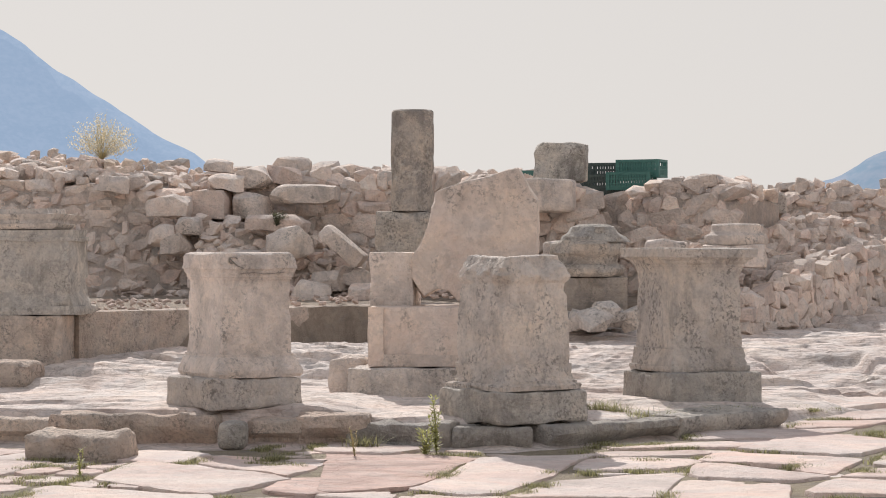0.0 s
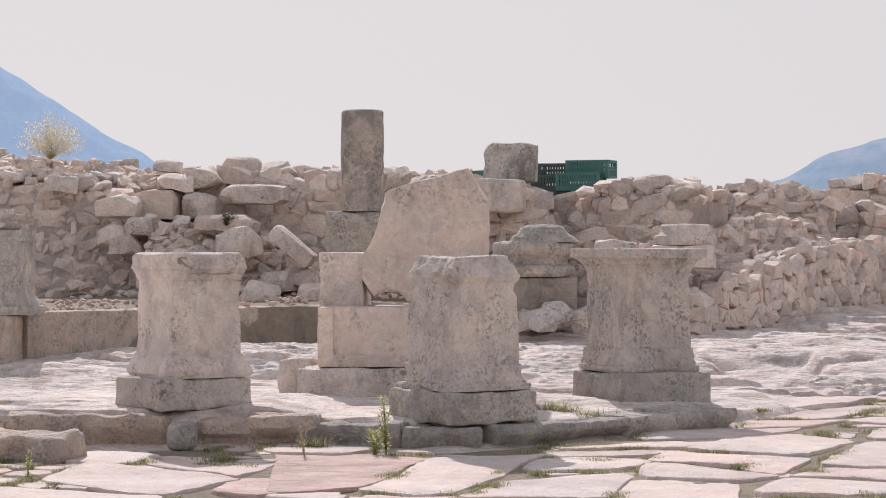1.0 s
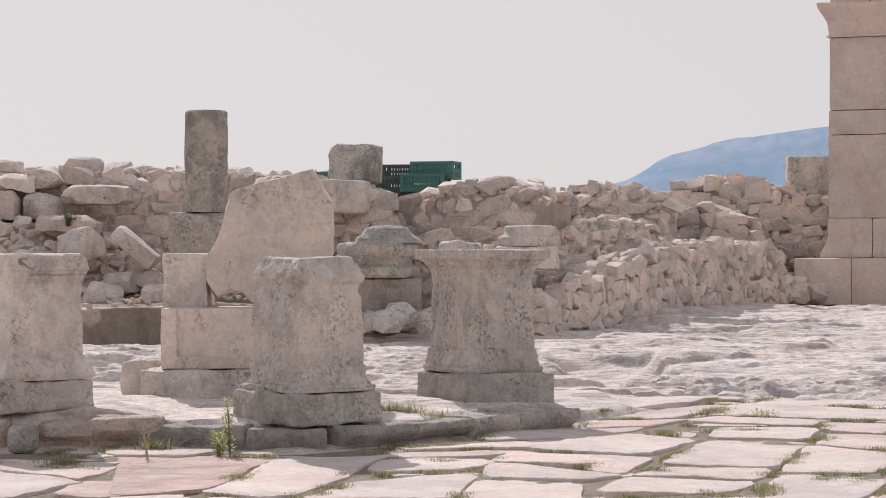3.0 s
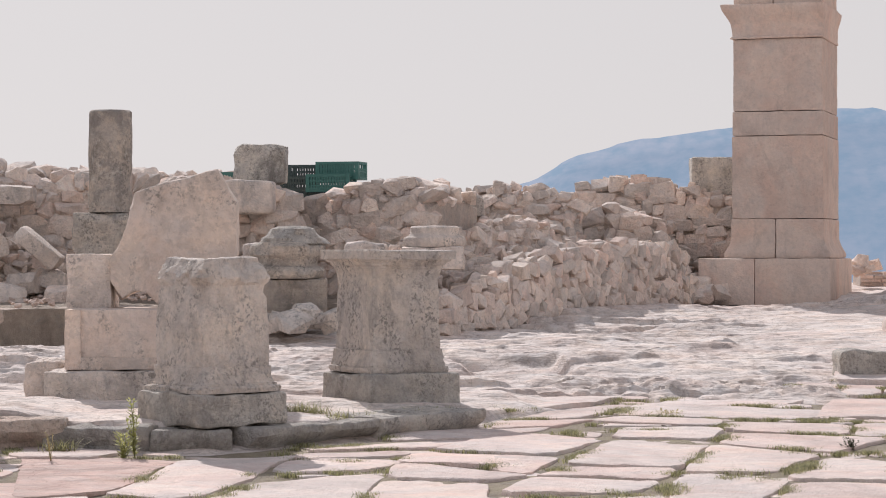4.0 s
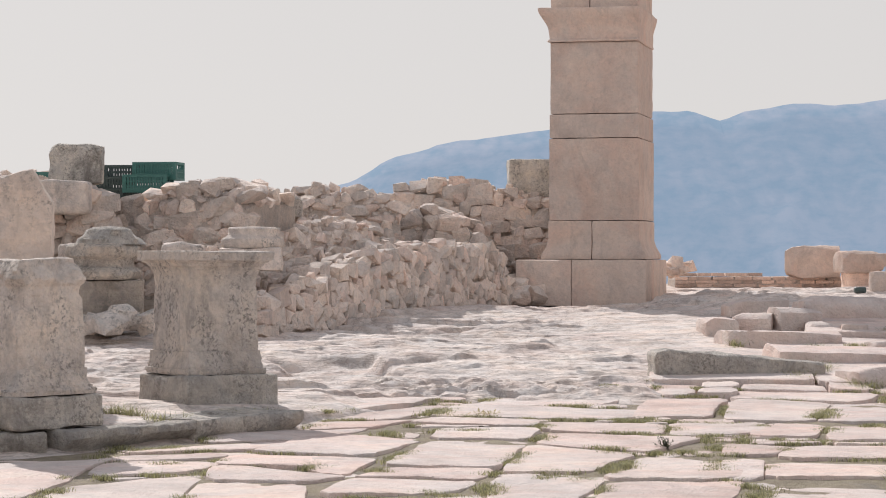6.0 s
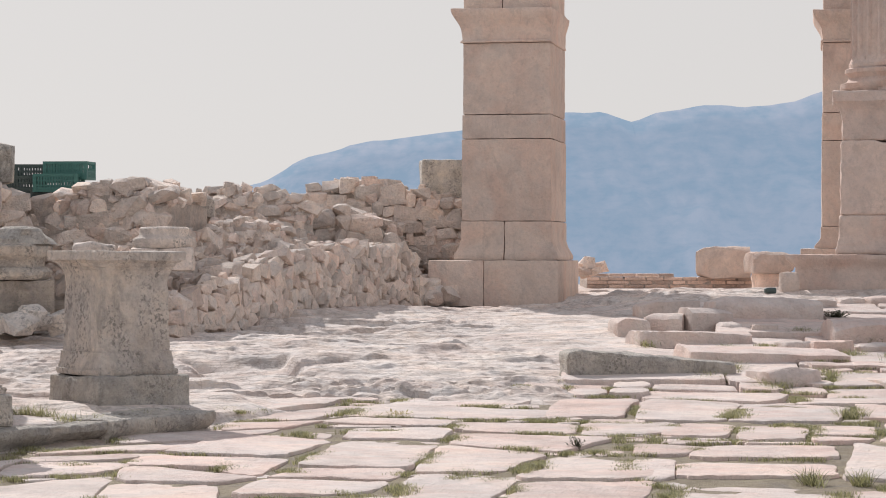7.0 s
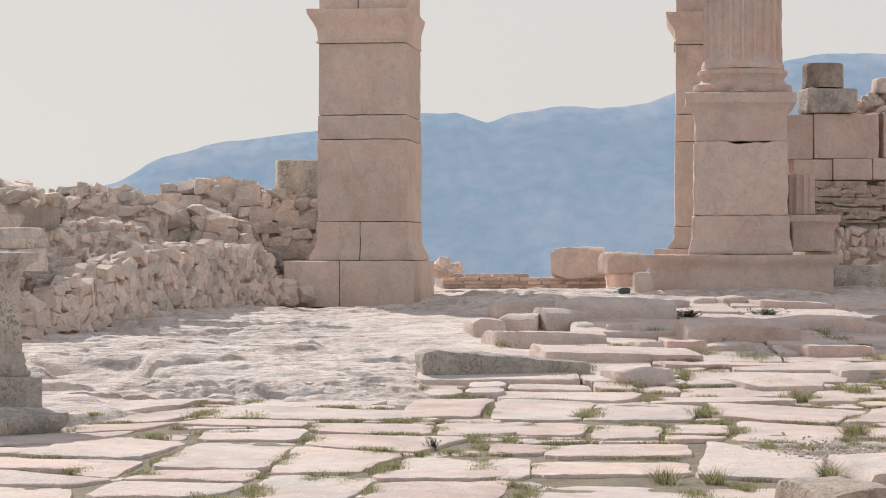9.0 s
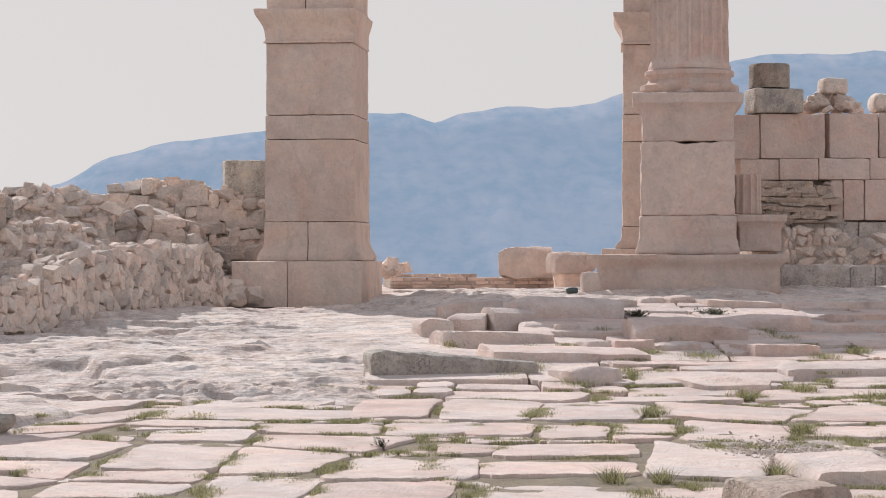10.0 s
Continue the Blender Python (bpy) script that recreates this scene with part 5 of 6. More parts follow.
part("pedestal_cornice", block_mesh("pedestal_cornice", MONUMENT, 1.29, 1.12, 0.70, step=0.035, edge=0.024, wear=0.020, seed=504, cut=crown_cut), hc, m=pose(0.0, 0, 2.163))
part("column_base", mesh_of("column_base", *turned([(0.68, 0), (0.715, 0.05), (0.70, 0.12), (0.62, 0.15), (0.585, 0.20), (0.60, 0.24), (0.645, 0.27), (0.65, 0.32), (0.60, 0.345)], sides=56, wear=0.02, seed=505, chip=0.34), MONUMENT, 45), hc, m=pose(0.03, 0, 2.867))
part("shaft", mesh_of("shaft", *turned([(0.60, 0), (0.60, 0.05), (0.575, 0.10), (0.57, 0.3), (0.545, 4.2), (0.52, 6.2), (0.51, 6.3)], sides=240, wear=0.012, seed=506, flutes=20, depth=0.05, flute_from=0.1, chip=0.16), MONUMENT, 25), hc, m=pose(0.03, 0, 3.216))
sp = east(1348, 445, 31.6)


def side_cut(q):
    out = np.interp(q[:, 2] / 0.53, [0, 0.62, 0.66, 0.72, 0.78, 0.8, 1], [0.0, 0.0, 0.025, 0.025, 0.05, 0.075, 0.08])
    q[:, 0] += np.sign(q[:, 0]) * out
    q[:, 1] += np.sign(q[:, 1]) * out
    return q


solid("side_base", block_mesh("side_base", MONUMENT, 0.62, 0.66, 0.53, step=0.03, edge=0.015, wear=0.012, seed=507, cut=side_cut), (sp.x, sp.y + 0.4, sp.z), "moulded limestone block standing beside the pedestal", "stone block")
sp = east(1320, 380, 32.2)
solid("fluted_fragment", mesh_of("fluted_fragment", *turned([(0.22, 0), (0.22, 0.55), (0.2, 0.58)], sides=64, seed=508, flutes=12, depth=0.03), MONUMENT, 40), (sp.x - 0.02, 32.1, sp.z), "fluted limestone fragment behind the pedestal", "column fragment")

# ---- east ashlar wall ----
wf = east(1460, 470, 35.0)
wall_e = tagged(new("wall_east", mesh_of("wall_east", *worn_block(3.4, 0.9, 2.6, step=0.2, edge=0.05, wear=0.03, seed=520), MORTAR, 50)), "ruined wall of large limestone ashlars over rough rubble", "ashlar wall", kind="structure")
wall_e.matrix_world = pose(wf.x + 0.55, 35.75, ground_at(wf.x, 35) - 0.3)
bpy.context.view_layer.update()


def ashlar(x0, x1, y0, y1, seed, proud=0.0, material=MONUMENT, deep=0.5):
    a, b = east(x0, y1, 35.0), east(x1, y0, 35.0)
    me = block_mesh("ashlar_block", material, b.x - a.x - 0.01, deep, b.z - a.z - 0.008, step=0.07, edge=0.018, wear=0.010, seed=seed)
    ob = new("ashlar_block", me)
    ob.parent = wall_e
    ob.matrix_local = wall_e.matrix_world.inverted() @ pose((a.x + b.x) / 2, 35.0 + deep / 2 - proud, a.z)


for k, (row, cuts) in enumerate((((205, 283), (1290, 1346, 1461, 1468, 1556, 1640, 1740)), ((283, 320), (1310, 1380, 1449, 1540, 1660, 1740)), ((320, 392), (1470, 1493, 1530, 1610, 1740)), ((394, 430), (1300, 1352, 1400, 1460, 1520, 1590, 1660, 1740)))):
    for i, (a, b) in enumerate(zip(cuts, cuts[1:])):
        if b - a > 10:
            ashlar(a, b, row[0], row[1], 530 + 10 * k + i, proud=0.012 * (i % 3), material=LIME_GREY if k > 2 else MONUMENT)
rubble_wall("wall_east_infill", ((east(1322, 400, 34.9).x, 34.88, east(1322, 397, 34.9).z), (east(1470, 400, 34.9).x, 34.88, east(1470, 397, 34.9).z)), [east(1322, 318, 34.9).z, east(1400, 318, 34.9).z, east(1470, 322, 34.9).z], "rough infill of flat stones between the ashlars", size=(0.18, 0.42), height=(0.055, 0.10), thick=0.3, batter=0.0, seed=18, crown=0.0, lean=4, spin=5, jumble=0.012, bed=0.05, core=GAP_SHADE, jut=0.015, sink=0.0, meshes=DARK_STONES)
rubble_wall("wall_east_foot", ((east(1385, 470, 34.6).x, 34.75, ground_at(11.0, 34.6)), (east(1700, 470, 34.6).x, 34.75, ground_at(11.0, 34.6))), [east(1400, 390, 34.7).z, east(1440, 400, 34.7).z, east(1480, 412, 34.7).z, east(1540, 420, 34.7).z, east(1700, 420, 34.7).z], "rough rubble footing under the ashlars", size=(0.12, 0.28), height=(0.1, 0.18), thick=0.6, batter=0.03, seed=14, crown=0.3)
solid("top_block", block_mesh("top_block", LICHEN, 0.82, 0.6, 0.385, step=0.06, edge=0.03, wear=0.015, seed=541), east(1370, 204, 35.2), "stained square block on the ashlar wall", "stone block")
solid("dark_drum", mesh_of("dark_drum", *turned([(0.33, 0), (0.335, 0.03), (0.33, 0.36), (0.31, 0.39)], sides=40, seed=542, chip=0.04), DARK, 40), east(1362, 160, 35.3), "dark weathered drum standing on the block", "column drum")
stone_heap("stone_heap", east(1470, 206, 35.4), (0.42, 0.3), 34, "rubble stones piled on the ashlar wall", (0.14, 0.3), 15, STONES, 0.34)
solid("top_boulder", block_mesh("top_boulder", LIME, 0.44, 0.4, 0.26, step=0.05, edge=0.12, wear=0.02, lump=0.03, seed=543), east(1474, 172, 35.4), "rounded pale boulder on the rubble", "boulder")
solid("top_boulder", block_mesh("top_boulder", LIME, 0.6, 0.4, 0.3, step=0.05, edge=0.12, wear=0.02, lump=0.03, seed=544), east(1575, 205, 35.4), "rounded pale boulder on the wall top", "boulder")
for x0, x1, s in ((1380, 1505, 545), (1505, 1549, 546), (1549, 1700, 547)):
    a, b = east(x0, 514, 32.0), east(x1, 470, 32.0)
    solid("step_block", block_mesh("step_block", LIME_GREY, b.x - a.x - 0.01, 0.8, 0.37, step=0.07, edge=0.03, wear=0.015, seed=s), ((a.x + b.x) / 2, 32.4, a.z), "long low limestone step block by the pedestal", "step block", "step blocks")

# ---- between the piers: brick footing and fallen blocks ----
bw0, bw1 = east(690, 512, 36.4), east(1040, 512, 36.4)
bank = tagged(new("brick_footing", mesh_of("brick_footing", *worn_block(bw1.x - bw0.x, 0.8, 0.24, step=0.2, edge=0.03, wear=0.02, seed=550), MORTAR, 50)), "low footing of thin reddish bricks", "brick wall", kind="structure")
bank.matrix_world = pose((bw0.x + bw1.x) / 2, 36.8, 0.80)
bpy.context.view_layer.update()
rng = np.random.default_rng(5)
long = bw1.x - bw0.x
for row in range(5):
    u = -long / 2
    while u < long / 2:
        w = rng.uniform(0.22, 0.42)
        if row < 4 or (u < 0 and rng.random() < 0.6):
            ob = new("brick", BRICKS[rng.integers(4)])
            ob.parent = bank
            ob.matrix_local = pose(u + w / 2, -0.278 - rng.uniform(0, 0.02), 0.01 + row * 0.06, 0, 0, rng.uniform(-2, 2)) @ Matrix.Diagonal((w - 0.005, 0.26, 0.056, 1))
        u += w
solid("fallen_pier_block", rough_block("fallen_pier_block", ASHLAR, 0.88, 0.6, 0.52, seed=551, cuts=10, depth=0.3), (east(930, 501, 36.5).x, 36.5, 1.03), "pale chamfered block fallen between the piers", "stone block", turn=-12)
solid("fallen_pier_block", rough_block("fallen_pier_block", ASHLAR, 0.64, 0.6, 0.32, seed=552, cuts=8, depth=0.3, edge=0.03), (east(1010, 484, 33.6).x, 33.6, 1.13), "pale slab resting on bricks beside the pedestal", "stone slab", turn=4)
solid("brick_block", block_mesh("brick_block", BRICK, 0.58, 0.45, 0.30, step=0.05, edge=0.03, wear=0.03, lump=0.02, seed=553), (east(1018, 510, 33.6).x, 33.6, 0.83), "block of mortared brick under the slab", "brick block")
solid("fallen_stone", rough_block("fallen_stone", ASHLAR, 0.26, 0.26, 0.3, seed=554, cuts=9, depth=0.35), (east(1045, 516, 31.0).x, 31.0, 0.87), "rounded stone at the foot of the base", "boulder")
lump_at = on_ground(east, 1012, 520)
solid("dark_lump", mesh_of("dark_lump", *worn_block(0.15, 0.12, 0.07, step=0.02, edge=0.034, wear=0.01, lump=0.02, seed=556), CRATE_DARK, 60), (lump_at.x, lump_at.y, lump_at.z + 0.01), "small dark crumpled thing on the ground by the base", "litter")
stone_heap("stone_heap", east(692, 490, 35.6), (0.35, 0.3), 10, "small pile of stones behind the pier", (0.15, 0.3), 16, STONES, 0.22)

# ---- broken slabs and blocks on the east paving ----
# readings: left, right, foot, top; turn, depth, material, breaks
EAST_UPPER = [(784, 892, 558, 532, 2, 0.7, PAVING, 4), (866, 940, 581, 542, 12, 0.55, PAVING, 8), (912, 1108, 567, 522, 3, 0.8, PAVING, 8), (1129, 1325, 608, 560, -4, 0.9, PAVING, 6), (784, 980, 611, 584, 4, 0.9, PAVING, 5), (740, 800, 590, 562, 8, 0.5, PAVING, 9), (800, 868, 584, 553, -14, 0.5, PAVING, 10), (1034, 1085, 622, 600, 3, 0.4, PAVING, 4), (1088, 1160, 624, 600, 2, 0.4, PAVING, 4), (1164, 1245, 622, 604, -3, 0.4, PAVING, 6)]
EAST_MIDDLE = [(868, 1149, 645, 614, 3, 0.8, PAVING, 4), (1000, 1102, 682, 647, 10, 0.6, PAVING, 11), (1081, 1270, 651, 638, 2, 0.7, PAVING, 4), (1473, 1640, 570, 552, 2, 0.6, PAVING, 4), (1443, 1640, 588, 569, -2, 0.7, PAVING, 5), (1389, 1600, 547, 532, 2, 0.6, PAVING, 4), (1297, 1433, 587, 556, 5, 0.8, PAVING, 6), (1135, 1180, 541, 524, 0, 0.4, PAVING, 6), (1182, 1230, 540, 522, 6, 0.4, PAVING, 8)]
EAST_LOWER = [(1250, 1390, 546, 530, 3, 0.6, PAVING, 5), (930, 965, 588, 570, 20, 0.3, PAVING, 9), (985, 1030, 590, 572, -8, 0.4, PAVING, 8), (1330, 1470, 630, 606, 4, 0.9, PAVING, 6), (1400, 1600, 664, 640, -3, 0.9, PAVING, 5), (1230, 1370, 690, 668, 5, 0.9, PAVING, 6), (1040, 1130, 548, 530, 0, 0.5, PAVING, 7), (1350, 1512, 898, 850, 8, 0.8, KERBSTONE, 11), (1462, 1640, 852, 812, -6, 1.2, PAVING, 6)]
for k, (x0, x1, y0, y1, a, deep, mat, cuts) in enumerate(EAST_UPPER + EAST_MIDDLE + EAST_LOWER):
    d = on_ground(east, (x0 + x1) / 2, y0).y
    p, q = east(x0, y0, d), east(x1, y1 + 0.12 * (y0 - y1), d)
    z0 = p.z - 0.06
    solid("paving_block", rough_block("paving_block", mat, q.x - p.x, deep, q.z - z0, seed=570 + k, cuts=cuts + 3, depth=0.24, step=0.06, edge=0.010, wear=0.014, lump=0.02), ((p.x + q.x) / 2, d + deep / 2, z0), "displaced limestone paving block lying on the slope", "paving block", "displaced paving blocks", turn=a, tilt=((k * 37 % 7 - 3) * 0.8, (k * 53 % 9 - 4) * 0.5))
d = on_ground(east, 805, 670).y
p, q = east(655, 670, d), east(955, 618, d)


def tapering(v):
    v[:, 2] *= np.interp(v[:, 0] / (q.x - p.x), [-0.5, -0.42, 0.5], [0.9, 1.0, 0.58])
    return v


solid("fallen_beam", block_mesh("fallen_beam", LICHEN, q.x - p.x, 0.55, q.z - p.z + 0.05, step=0.05, edge=0.03, wear=0.02, lump=0.015, seed=569, cut=tapering), ((p.x + q.x) / 2, d + 0.28, p.z - 0.05), "long tapering limestone block stained with dark lichen", "stone block", turn=3)


# ---- paving: slabs of uneven size whose joints waver; the cross joints run north and a little east ----
LEAN = 0.135


def paved(u, v):
    """From the pavement's own grid to the plan."""
    u, v = np.asarray(u, float), np.asarray(v, float)
    a = np.stack([u * 0.33, v * 0.33, 0 * u + 3.0], -1)
    b = np.stack([u * 1.1, v * 0.8, 0 * u + 7.0], -1)
    x = u + LEAN * (v - 16) + 0.16 * value_noise(a, 5) + 0.06 * value_noise(b, 8)
    y = v - 0.06 * u + 0.34 * value_noise(a, 6) + 0.15 * value_noise(b, 9)
    return x, y


def between(corners):
    """From a unit square to a slab with these four corners on the plan (front left, front right, back right, back left)."""
    c = np.array([(p.x, p.y) for p in corners])

    def place(u, v):
        u, v = np.asarray(u, float)[..., None], np.asarray(v, float)[..., None]
        q = (c[0] * (1 - u) + c[1] * u) * (1 - v) + (c[3] * (1 - u) + c[2] * u) * v
        far = np.stack([q[..., 0] * 1.3, q[..., 1] * 1.3, 0 * q[..., 0] + 4.0], -1)
        near = far * 3.1
        return q[..., 0] + 0.035 * value_noise(far, 5) + 0.014 * value_noise(near, 8), q[..., 1] + 0.07 * value_noise(far, 6) + 0.03 * value_noise(near, 9)

    return place


pavement = tagged(new("pavement"), "pale pinkish limestone paving of large worn slabs with grass in the joints", "pavement", kind="structure")
rng = np.random.default_rng(77)
joints = []


def divide(u0, u1, v0, v1):
    w, h = u1 - u0, v1 - v0
    if w < rng.uniform(0.9, 2.1) and h < rng.uniform(0.8, 2.0):
        return [(u0, u1, v0, v1)]
    f = rng.uniform(0.33, 0.67)
    if w / 1.15 > h * rng.uniform(0.8, 1.25):
        c = u0 + f * w
        return divide(u0, c, v0, v1) + divide(c, u1, v0, v1)
    c = v0 + f * h
    return divide(u0, u1, v0, c) + divide(u0, u1, c, v1)


def paving_slab(place, u0, u1, v0, v1, wide, deep, seed, proud, gap=0.003, material=PAVING):
    """One slab: wavering sides, knocked-off corners, worn arrises, a gently uneven top that stands proud along its front."""
    own = np.random.default_rng(seed)
    nu, nv = max(6, int(wide / 0.07)), max(4, int(deep / 0.10))
    du, dv = wide / (u1 - u0), deep / (v1 - v0)
    su, sv = np.linspace(u0, u1, nu + 1)[:-1], np.linspace(v0, v1, nv + 1)[:-1]
    us = np.concatenate([su, np.full(nv, u1), su[::-1] + (u1 - u0) / nu, np.full(nv, u0)])
    vs = np.concatenate([np.full(nu, v0), sv, np.full(nu, v1), sv[::-1] + (v1 - v0) / nv])
    mu, mv = (u0 + u1) / 2, (v0 + v1) / 2
    # gaps, ragged arrises and knocked corners
    on_u, on_v = np.isin(us, (u0, u1)), np.isin(vs, (v0, v1))
    grid = np.stack([us * du * 2.6, vs * dv * 2.6, 0 * us + seed % 97], -1)
    inset = gap + 0.018 * np.clip(value_noise(grid, 31) + 0.05, 0, 1) + 0.010 * np.clip(value_noise(grid * 4.0, 32), 0, 1) + own.uniform(0, 0.004, len(us))
    bite = own.uniform(0.02, 0.12, 4)
    near = np.minimum(np.abs(us - np.where(us > mu, u1, u0)) * du, 9) + np.minimum(np.abs(vs - np.where(vs > mv, v1, v0)) * dv, 9)
    which = (us > mu).astype(int) * 2 + (vs > mv).astype(int)
    inset = inset + np.clip(bite[which] - near, 0, 1) * 0.6
    us = us - np.sign(us - mu) * inset * on_u / du
    vs = vs - np.sign(vs - mv) * inset * 1.2 * on_v / dv
    x, y = place(us, vs)
    cx, cy = float(x.mean()), float(y.mean())
    zc = ground_at(cx, cy)
    rise = (ground_at(cx, cy + 0.4) - ground_at(cx, cy - 0.4)) / 0.8
    tip = (own.uniform(-0.010, 0.010), rise - proud / max(0.4, deep))
    n = len(x)
    x, y = x - cx, y - cy
    verts, faces = [], []
    lip = own.uniform(0.006, 0.016)
    for f, back, z, wob in ((1.0, 0, -0.15, 0), (1.0, 0, -0.6 * lip - 0.010, 0.004), (1.0, 0.012, -0.3 * lip, 0.003), (0.985, 0.03, 0.0, 0.002), (0.80, 0, 0.0, 0.0), (0.5, 0, 0.0, 0.0), (0.22, 0, 0.0, 0.0)):
        r = np.hypot(x, y)
        k = f - back / np.maximum(r, 0.2) * 0.5
        fx, fy = x * k, y * k
        spot = np.stack([fx + cx, fy + cy, 0 * fx], -1)
        dish = (0.010 * fbm(spot, 1.1, 2, 41) + 0.006 * fbm(spot * np.array([0.6, 1.3, 1]), 4.0, 3, 42)) if z > -0.1 else 0
        verts += np.stack([fx, fy, z + tip[0] * fx + tip[1] * fy + dish + own.uniform(-wob, wob, n)], -1).tolist()
    for r in range(6):
        for i in range(n):
            j = (i + 1) % n
            faces.append([r * n + i, r * n + j, (r + 1) * n + j, (r + 1) * n + i])
    verts.append((0, 0, 0.006 * float(fbm(np.array([[cx, cy, 0]]), 1.1, 2, 41)[0])))
    faces += [[6 * n + i, 6 * n + (i + 1) % n, 7 * n] for i in range(n)]
    return mesh_of("paving_slab", verts, faces, material, 38), cx, cy, zc


def lay(me, cx, cy, z, up):
    ob = new("paving_slab", me)
    ob.parent = pavement
    ob.matrix_local = pose(cx, cy, z + up)


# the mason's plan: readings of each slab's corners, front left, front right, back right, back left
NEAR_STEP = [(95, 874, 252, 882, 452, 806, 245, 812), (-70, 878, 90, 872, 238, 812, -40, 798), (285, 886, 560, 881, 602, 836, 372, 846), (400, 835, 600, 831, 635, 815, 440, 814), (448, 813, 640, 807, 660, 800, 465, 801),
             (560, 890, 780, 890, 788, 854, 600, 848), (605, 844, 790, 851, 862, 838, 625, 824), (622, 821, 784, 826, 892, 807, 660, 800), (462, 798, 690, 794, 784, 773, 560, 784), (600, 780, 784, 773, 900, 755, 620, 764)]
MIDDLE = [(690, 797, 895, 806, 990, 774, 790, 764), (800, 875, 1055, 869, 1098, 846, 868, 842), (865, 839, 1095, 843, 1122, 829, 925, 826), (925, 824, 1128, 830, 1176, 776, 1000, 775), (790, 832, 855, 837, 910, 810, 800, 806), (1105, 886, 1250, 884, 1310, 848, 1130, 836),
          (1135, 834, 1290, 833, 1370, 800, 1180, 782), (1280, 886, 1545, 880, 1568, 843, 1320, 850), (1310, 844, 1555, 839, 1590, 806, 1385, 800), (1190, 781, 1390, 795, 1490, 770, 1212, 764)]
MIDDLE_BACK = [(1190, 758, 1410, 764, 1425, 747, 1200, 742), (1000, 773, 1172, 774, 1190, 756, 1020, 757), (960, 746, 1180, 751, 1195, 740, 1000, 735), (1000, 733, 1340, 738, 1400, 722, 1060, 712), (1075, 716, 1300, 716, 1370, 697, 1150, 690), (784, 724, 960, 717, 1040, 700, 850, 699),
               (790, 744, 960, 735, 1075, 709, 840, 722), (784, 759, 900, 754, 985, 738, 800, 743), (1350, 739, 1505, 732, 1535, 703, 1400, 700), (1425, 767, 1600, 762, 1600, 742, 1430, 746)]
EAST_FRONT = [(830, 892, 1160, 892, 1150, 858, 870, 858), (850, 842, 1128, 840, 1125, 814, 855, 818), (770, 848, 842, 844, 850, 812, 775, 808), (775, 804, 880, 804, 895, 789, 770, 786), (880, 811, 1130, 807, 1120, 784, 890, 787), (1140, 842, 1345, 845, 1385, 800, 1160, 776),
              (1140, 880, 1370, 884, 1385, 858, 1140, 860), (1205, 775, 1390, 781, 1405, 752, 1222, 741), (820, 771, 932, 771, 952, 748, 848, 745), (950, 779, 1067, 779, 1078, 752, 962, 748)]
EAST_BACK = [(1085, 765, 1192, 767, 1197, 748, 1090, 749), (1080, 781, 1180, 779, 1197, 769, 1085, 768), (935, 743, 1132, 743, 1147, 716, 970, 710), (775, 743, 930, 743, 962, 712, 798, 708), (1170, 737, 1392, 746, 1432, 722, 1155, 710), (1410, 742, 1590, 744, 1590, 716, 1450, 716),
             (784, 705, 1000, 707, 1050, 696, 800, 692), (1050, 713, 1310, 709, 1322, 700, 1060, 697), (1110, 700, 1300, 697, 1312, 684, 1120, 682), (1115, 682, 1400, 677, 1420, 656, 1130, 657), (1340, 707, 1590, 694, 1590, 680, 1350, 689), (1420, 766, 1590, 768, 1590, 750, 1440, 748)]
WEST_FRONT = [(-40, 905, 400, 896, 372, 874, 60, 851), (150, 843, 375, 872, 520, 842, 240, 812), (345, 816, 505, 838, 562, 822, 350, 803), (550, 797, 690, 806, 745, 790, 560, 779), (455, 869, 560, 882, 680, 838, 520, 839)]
laid = []
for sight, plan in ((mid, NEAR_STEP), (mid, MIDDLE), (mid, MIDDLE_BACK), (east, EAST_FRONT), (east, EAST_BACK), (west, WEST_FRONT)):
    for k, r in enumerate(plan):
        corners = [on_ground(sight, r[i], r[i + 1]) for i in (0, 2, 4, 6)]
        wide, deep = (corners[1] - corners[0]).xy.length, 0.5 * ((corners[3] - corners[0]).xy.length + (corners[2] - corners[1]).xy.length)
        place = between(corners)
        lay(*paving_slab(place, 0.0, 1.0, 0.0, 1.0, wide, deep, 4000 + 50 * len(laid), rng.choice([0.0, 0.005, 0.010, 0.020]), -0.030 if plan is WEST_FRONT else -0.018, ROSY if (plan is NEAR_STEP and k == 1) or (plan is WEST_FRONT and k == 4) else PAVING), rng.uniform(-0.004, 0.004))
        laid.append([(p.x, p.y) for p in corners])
        f = np.linspace(0, 1, 30)
        for s, (px, py) in (("side", place(0 * f, f)), ("front", place(f, 0 * f))):
            joints.append((s, px, py, ground_at(float(px.mean()), float(py.mean()))))


def covered(x, y):
    """Whether a place on the plan lies on one of those slabs."""
    for q in laid:
        side = [(q[i - 3][0] - q[i][0]) * (y - q[i][1]) - (q[i - 3][1] - q[i][1]) * (x - q[i][0]) for i in range(4)]
        if min(side) > 0 or max(side) < 0:
            return True
    return False


